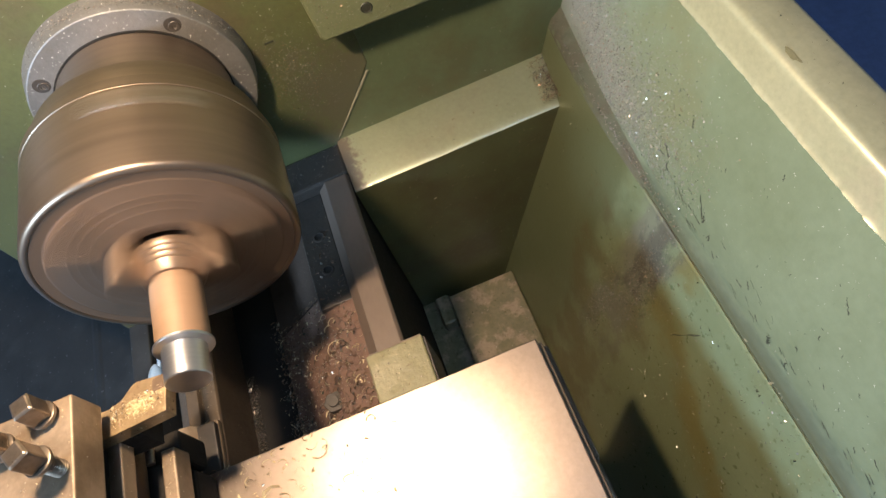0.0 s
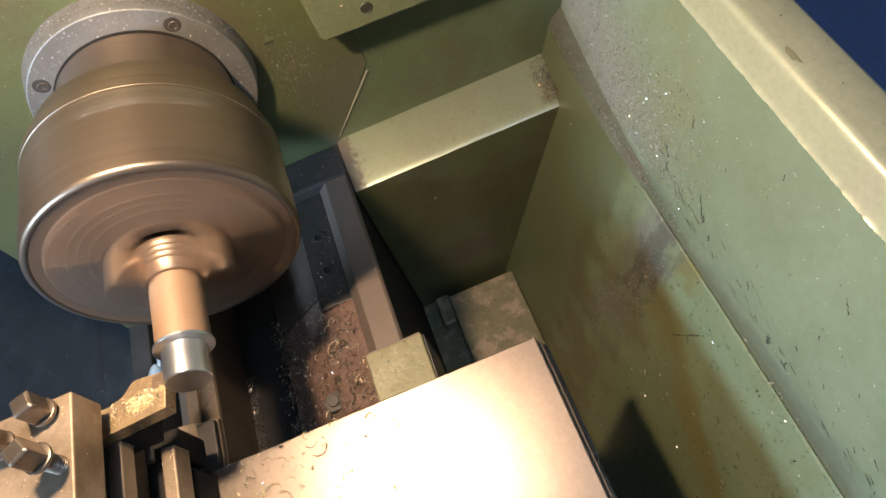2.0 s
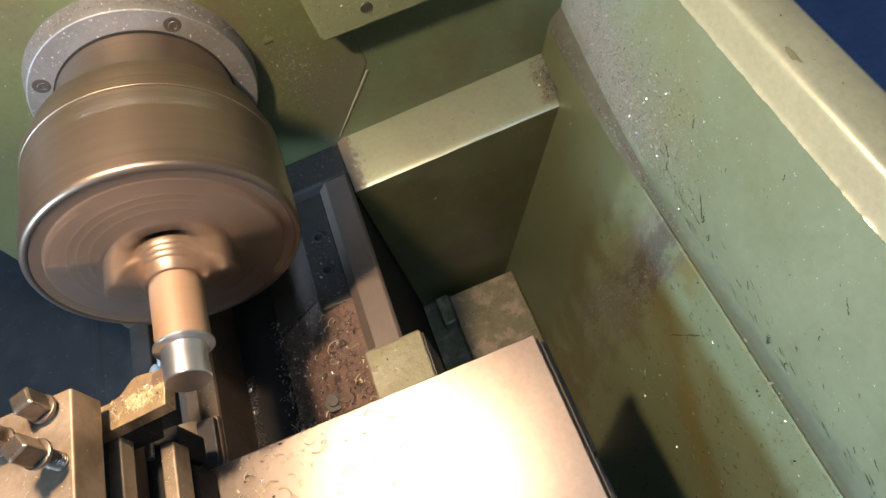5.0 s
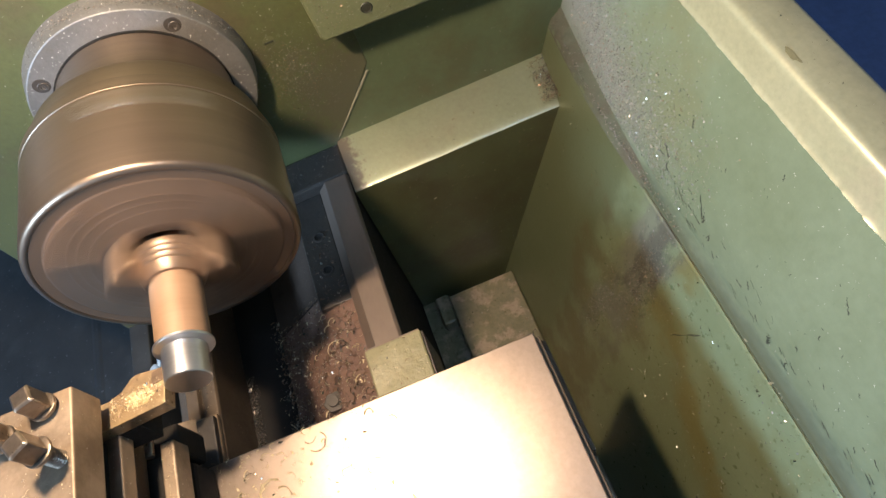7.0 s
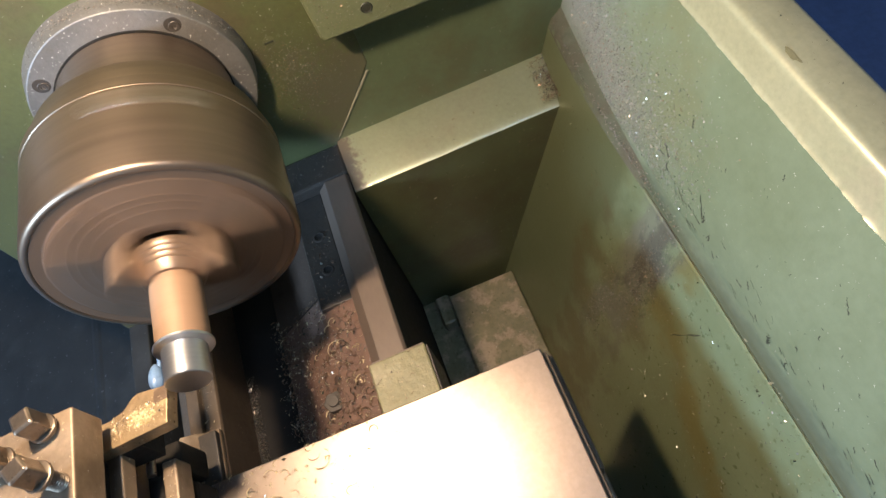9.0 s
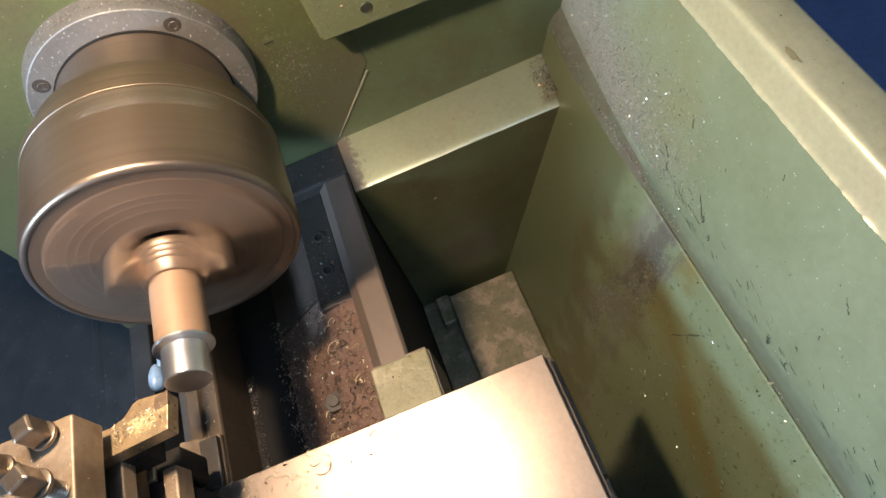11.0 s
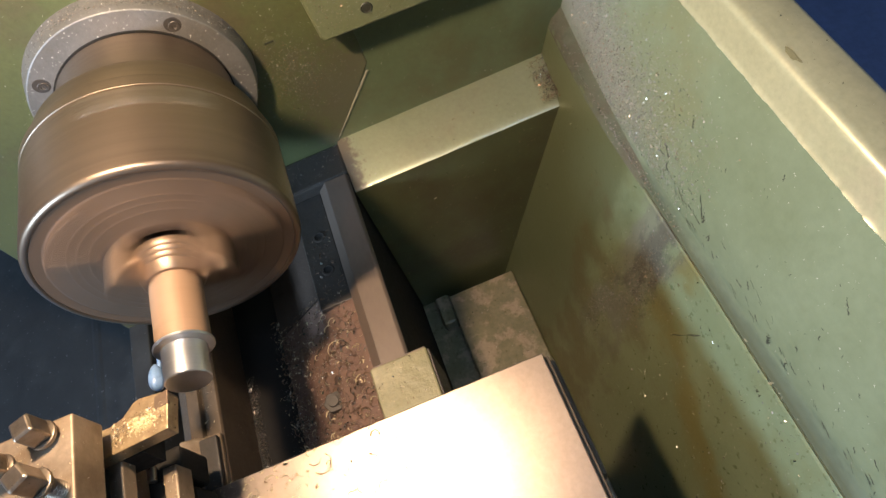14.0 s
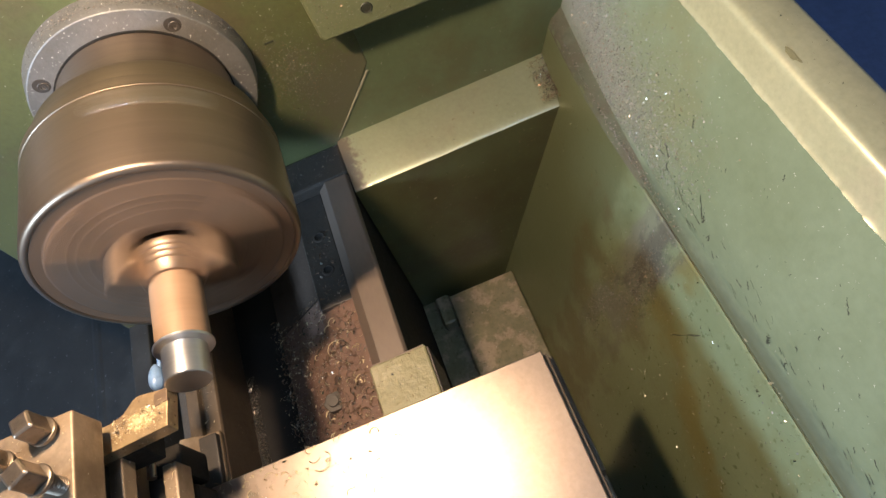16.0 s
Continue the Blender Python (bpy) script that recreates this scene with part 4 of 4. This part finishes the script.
    swarf("rib_swarf", 90, flat(-0.190, -0.130, 0.13, 0.33, WAY_Z + 0.0002), [(chip_steel, 3), (chip_brown, 2)], None, "a few chips on the cross rib", (0.0005, 0.002), 0.1, 8)
    swarf("rib_corner_swarf", 1900, lambda rng: ((rng.uniform(-0.196, -0.130), 0.3600 + 0.010 * rng.random() - 0.020 * rng.random() ** 1.4, WAY_Z + 0.0004 + 0.002 * rng.random()), (0, -0.2, 1)),
          [(chip_steel, 3), (chip_brown, 5), (chip_dark, 3)], None, "brown swarf heaped in the rib's corner", (0.0007, 0.0026), 0.2, 9)
    swarf("headstock_swarf", 2600, lambda rng: ((-0.1948, rng.gauss(0.122, 0.022), rng.gauss(-0.055, 0.028)), (1, 0, 0)), [(chip_steel, 2), (chip_dull, 5), (chip_brown, 5)], None,
          "fine swarf stuck to the headstock face", (0.0004, 0.0015), 0.15, 10)
    def ring_at(rng):
        a = radians(rng.gauss(66, 34))
        r = 0.0968 + 0.0016 * rng.random()
        return (rng.uniform(-0.1945, -0.1775), r * math.cos(a), r * math.sin(a)), (0.1, math.cos(a), math.sin(a))
    swarf("ring_swarf", 2400, ring_at, [(chip_steel, 1.5), (chip_dull, 8), (chip_brown, 2), (chip_dark, 4)], None, "fine swarf crusted on the bearing cover", (0.0005, 0.0015), 0.15, 26)
    swarf("cover_specks", 1300, lambda rng: ((-0.1648, rng.uniform(0.168, 0.30), -0.006 + 0.06 * rng.random()), (1, 0, 0)), [(chip_steel, 2), (chip_dull, 3), (chip_brown, 2)], None,
          "fine swarf stuck to the headstock cover", (0.0004, 0.0014), 0.1, 27)
    swarf("rim_specks", 60, lambda rng: ((rng.uniform(-0.15, 0.3), 0.456 + 0.022 * rng.random(), 0.0325), (0, 0, 1)), [(chip_steel, 2), (chip_dark, 2)], None, "a few chips on the rim", (0.0005, 0.0016), 0.1, 11)
    swarf("slide_swarf", 560, lambda rng: ((0.124 + 0.20 * rng.random() ** 1.4, -0.054 + 0.16 * rng.random() ** 1.5, -0.1208), (0, 0, 1)), [(chip_gold, 8), (chip_steel, 2), (chip_brown, 2), (chip_dark, 0.6)], car,
          "scattered chips on the cross slide", (0.0010, 0.0042), 0.5, 12)
    swarf("slide_curls", 34, lambda rng: ((0.128 + 0.17 * rng.random(), -0.048 + 0.10 * rng.random() ** 1.3, -0.1208), (0, 0, 1)), [(chip_gold, 6), (chip_steel, 1), (chip_brown, 2)], car,
          "long golden curls on the cross slide", (0.004, 0.011), 1.0, 38)
    swarf("tool_chips", 320, lambda rng: ((min(0.115, max(0.0972, rng.gauss(0.104, 0.005))), rng.uniform(-0.058, -0.020), 0.0003), (0.1, 0, 1)), [(chip_gold, 5), (chip_steel, 2), (chip_brown, 1)], tool_, "bright oily chips on the tool",
          (0.0005, 0.0022), 0.3, 28)
    def slides(rng):
        if rng.random() < 0.5:
            return (rng.uniform(0.107, 0.25), rng.uniform(-0.0905, -0.078), -0.0298), (0, 0, 1)
        return (rng.uniform(0.121, 0.25), rng.uniform(-0.0535, -0.0435), -0.0478), (0, 0, 1)
    swarf("post_chips", 110, flat(0.103, 0.19, -0.105, -0.058, 0.0417), [(chip_gold, 5), (chip_steel, 2), (chip_brown, 2)], post_, "bright chips on the tool post", (0.0005, 0.0018), 0.3, 29)
    swarf("compound_chips", 160, slides,
          [(chip_gold, 5), (chip_steel, 2), (chip_brown, 2)], car, "chips on the compound slide", (0.0005, 0.0018), 0.3, 30)
    swarf("wing_chips", 40, flat(0.062, 0.115, 0.090, 0.141, -0.1578), [(chip_steel, 3), (chip_brown, 2)], car, "small chips on the saddle wing", (0.0008, 0.0030), 0.4, 13)
    swarf("tray_floor_swarf", 160, flat(-0.115, 0.10, 0.17, 0.258, -0.4498), [(chip_steel, 2), (chip_brown, 3), (chip_dark, 3)], None, "chips on the tray floor", (0.0008, 0.003), 0.3, 14)


def build_marks(lathe):
    """Dark smears and slivers stuck to guard and tray: x, height share, their run along both, and width."""
    rng = random.Random(40)
    guard_base, tray_base = ((0.3876, -0.1158), (0.4375, 0.0040)), TRAY
    named = [(guard_base, 0.2160, 0.640, 0.009, -0.060, 0.0014), (guard_base, 0.0379, 0.55, 0.004, -0.055, 0.0018), (guard_base, 0.083, 0.24, 0.014, -0.110, 0.0012),
             (guard_base, 0.096, 0.16, 0.004, -0.040, 0.0030), (guard_base, 0.025, 0.25, 0.012, -0.060, 0.0016), (guard_base, 0.038, 0.18, 0.002, -0.080, 0.0020),
             (guard_base, 0.110, 0.09, 0.004, 0.000, 0.0035), (guard_base, 0.1284, 0.80, 0.003, -0.030, 0.0012), (tray_base, 0.1428, 0.774, 0.0219, 0.110, 0.0012),
             (guard_base, 0.2000, 0.035, 0.005, -0.020, 0.0040), (guard_base, 0.160, 0.150, 0.006, -0.030, 0.0012)]
    for _ in range(75):
        t = 0.02 + 0.18 * rng.random() ** 2
        named.append((guard_base, rng.uniform(0.02, 0.36), t, rng.uniform(0.002, 0.013), rng.uniform(-0.03, 0.0), rng.uniform(0.0003, 0.0010)))
    for _ in range(40):
        named.append((guard_base, rng.uniform(-0.02, 0.36), rng.random() ** 1.5, rng.uniform(-0.001, 0.003), rng.uniform(-0.03, 0.01), rng.uniform(0.0004, 0.0012)))
    for _ in range(34):
        named.append((tray_base, rng.uniform(-0.05, 0.36), rng.uniform(0.3, 1.0), rng.uniform(-0.003, 0.003), rng.uniform(-0.012, 0.012), rng.uniform(0.0005, 0.0014)))
    verts, faces = [], []
    for ((ya, za), (yb, zb)), x, t, dx, dt, w in named:
        k, steps = len(verts), 7
        run = Vector((dx, (yb - ya) * dt, (zb - za) * dt))
        nrm = Vector((0, -(zb - za), yb - ya)).normalized()
        side = nrm.cross(run).normalized()
        for i in range(steps + 1):
            s = i / steps
            c = Vector((x, ya + (yb - ya) * t, za + (zb - za) * t)) + run * s + nrm * 0.0004 + side * (rng.uniform(-0.5, 0.5) * w)
            h = w * 0.5 * (0.35 + rng.random()) * (0.35 if i in (0, steps) else 1.0)
            verts += [tuple(c - side * h), tuple(c + side * h)]
        for i in range(steps):
            faces.append((k + 2 * i, k + 2 * i + 1, k + 2 * i + 3, k + 2 * i + 2))
    me = bpy.data.meshes.new("oil_smear")
    me.from_pydata(verts, [], faces)
    me.materials.append(chip_dark)
    ob = new("oil_smear", me)
    ob.parent = lathe
    tagged(ob, "dark oily smears and slivers stuck to guard and tray", "", "", "stuff")


room = build_room()
lathe = build_lathe()
chuck = build_chuck()
workpiece = build_work()
carriage = build_carriage()
tool_post = build_tool_post()
tool = build_tool()
nozzle = build_stand_in()
build_swarf(carriage, tool, tool_post)
build_marks(lathe)


def motions():
    # the spindle turns 80 degrees a frame, the carriage feeds in, backs out and feeds in again
    turns = [(k / FPS, pose(0, 0, 0, 80.0 * k)) for k in range(int(16 * FPS) + 1)]
    walk(chuck, turns)
    walk(workpiece, turns)
    feed = [(0.0, 0.0056), (1.0, 0.0046), (2.0, 0.0038), (3.0, 0.0031), (4.0, 0.0022), (5.2, 0.0012), (6.5, 0.0003), (7.0, 0.0), (8.4, 0.0), (8.5, 0.0006), (8.7, 0.0045), (9.0, 0.0145),
            (9.2, 0.0180), (9.5, 0.0192), (11.3, 0.0193), (13.4, 0.0193), (14.0, 0.0188), (16.0, 0.0166)]
    rows = [(t, pose(x, 0, 0)) for t, x in feed]
    for ob in (carriage, tool_post, tool):
        walk(ob, rows)


motions()
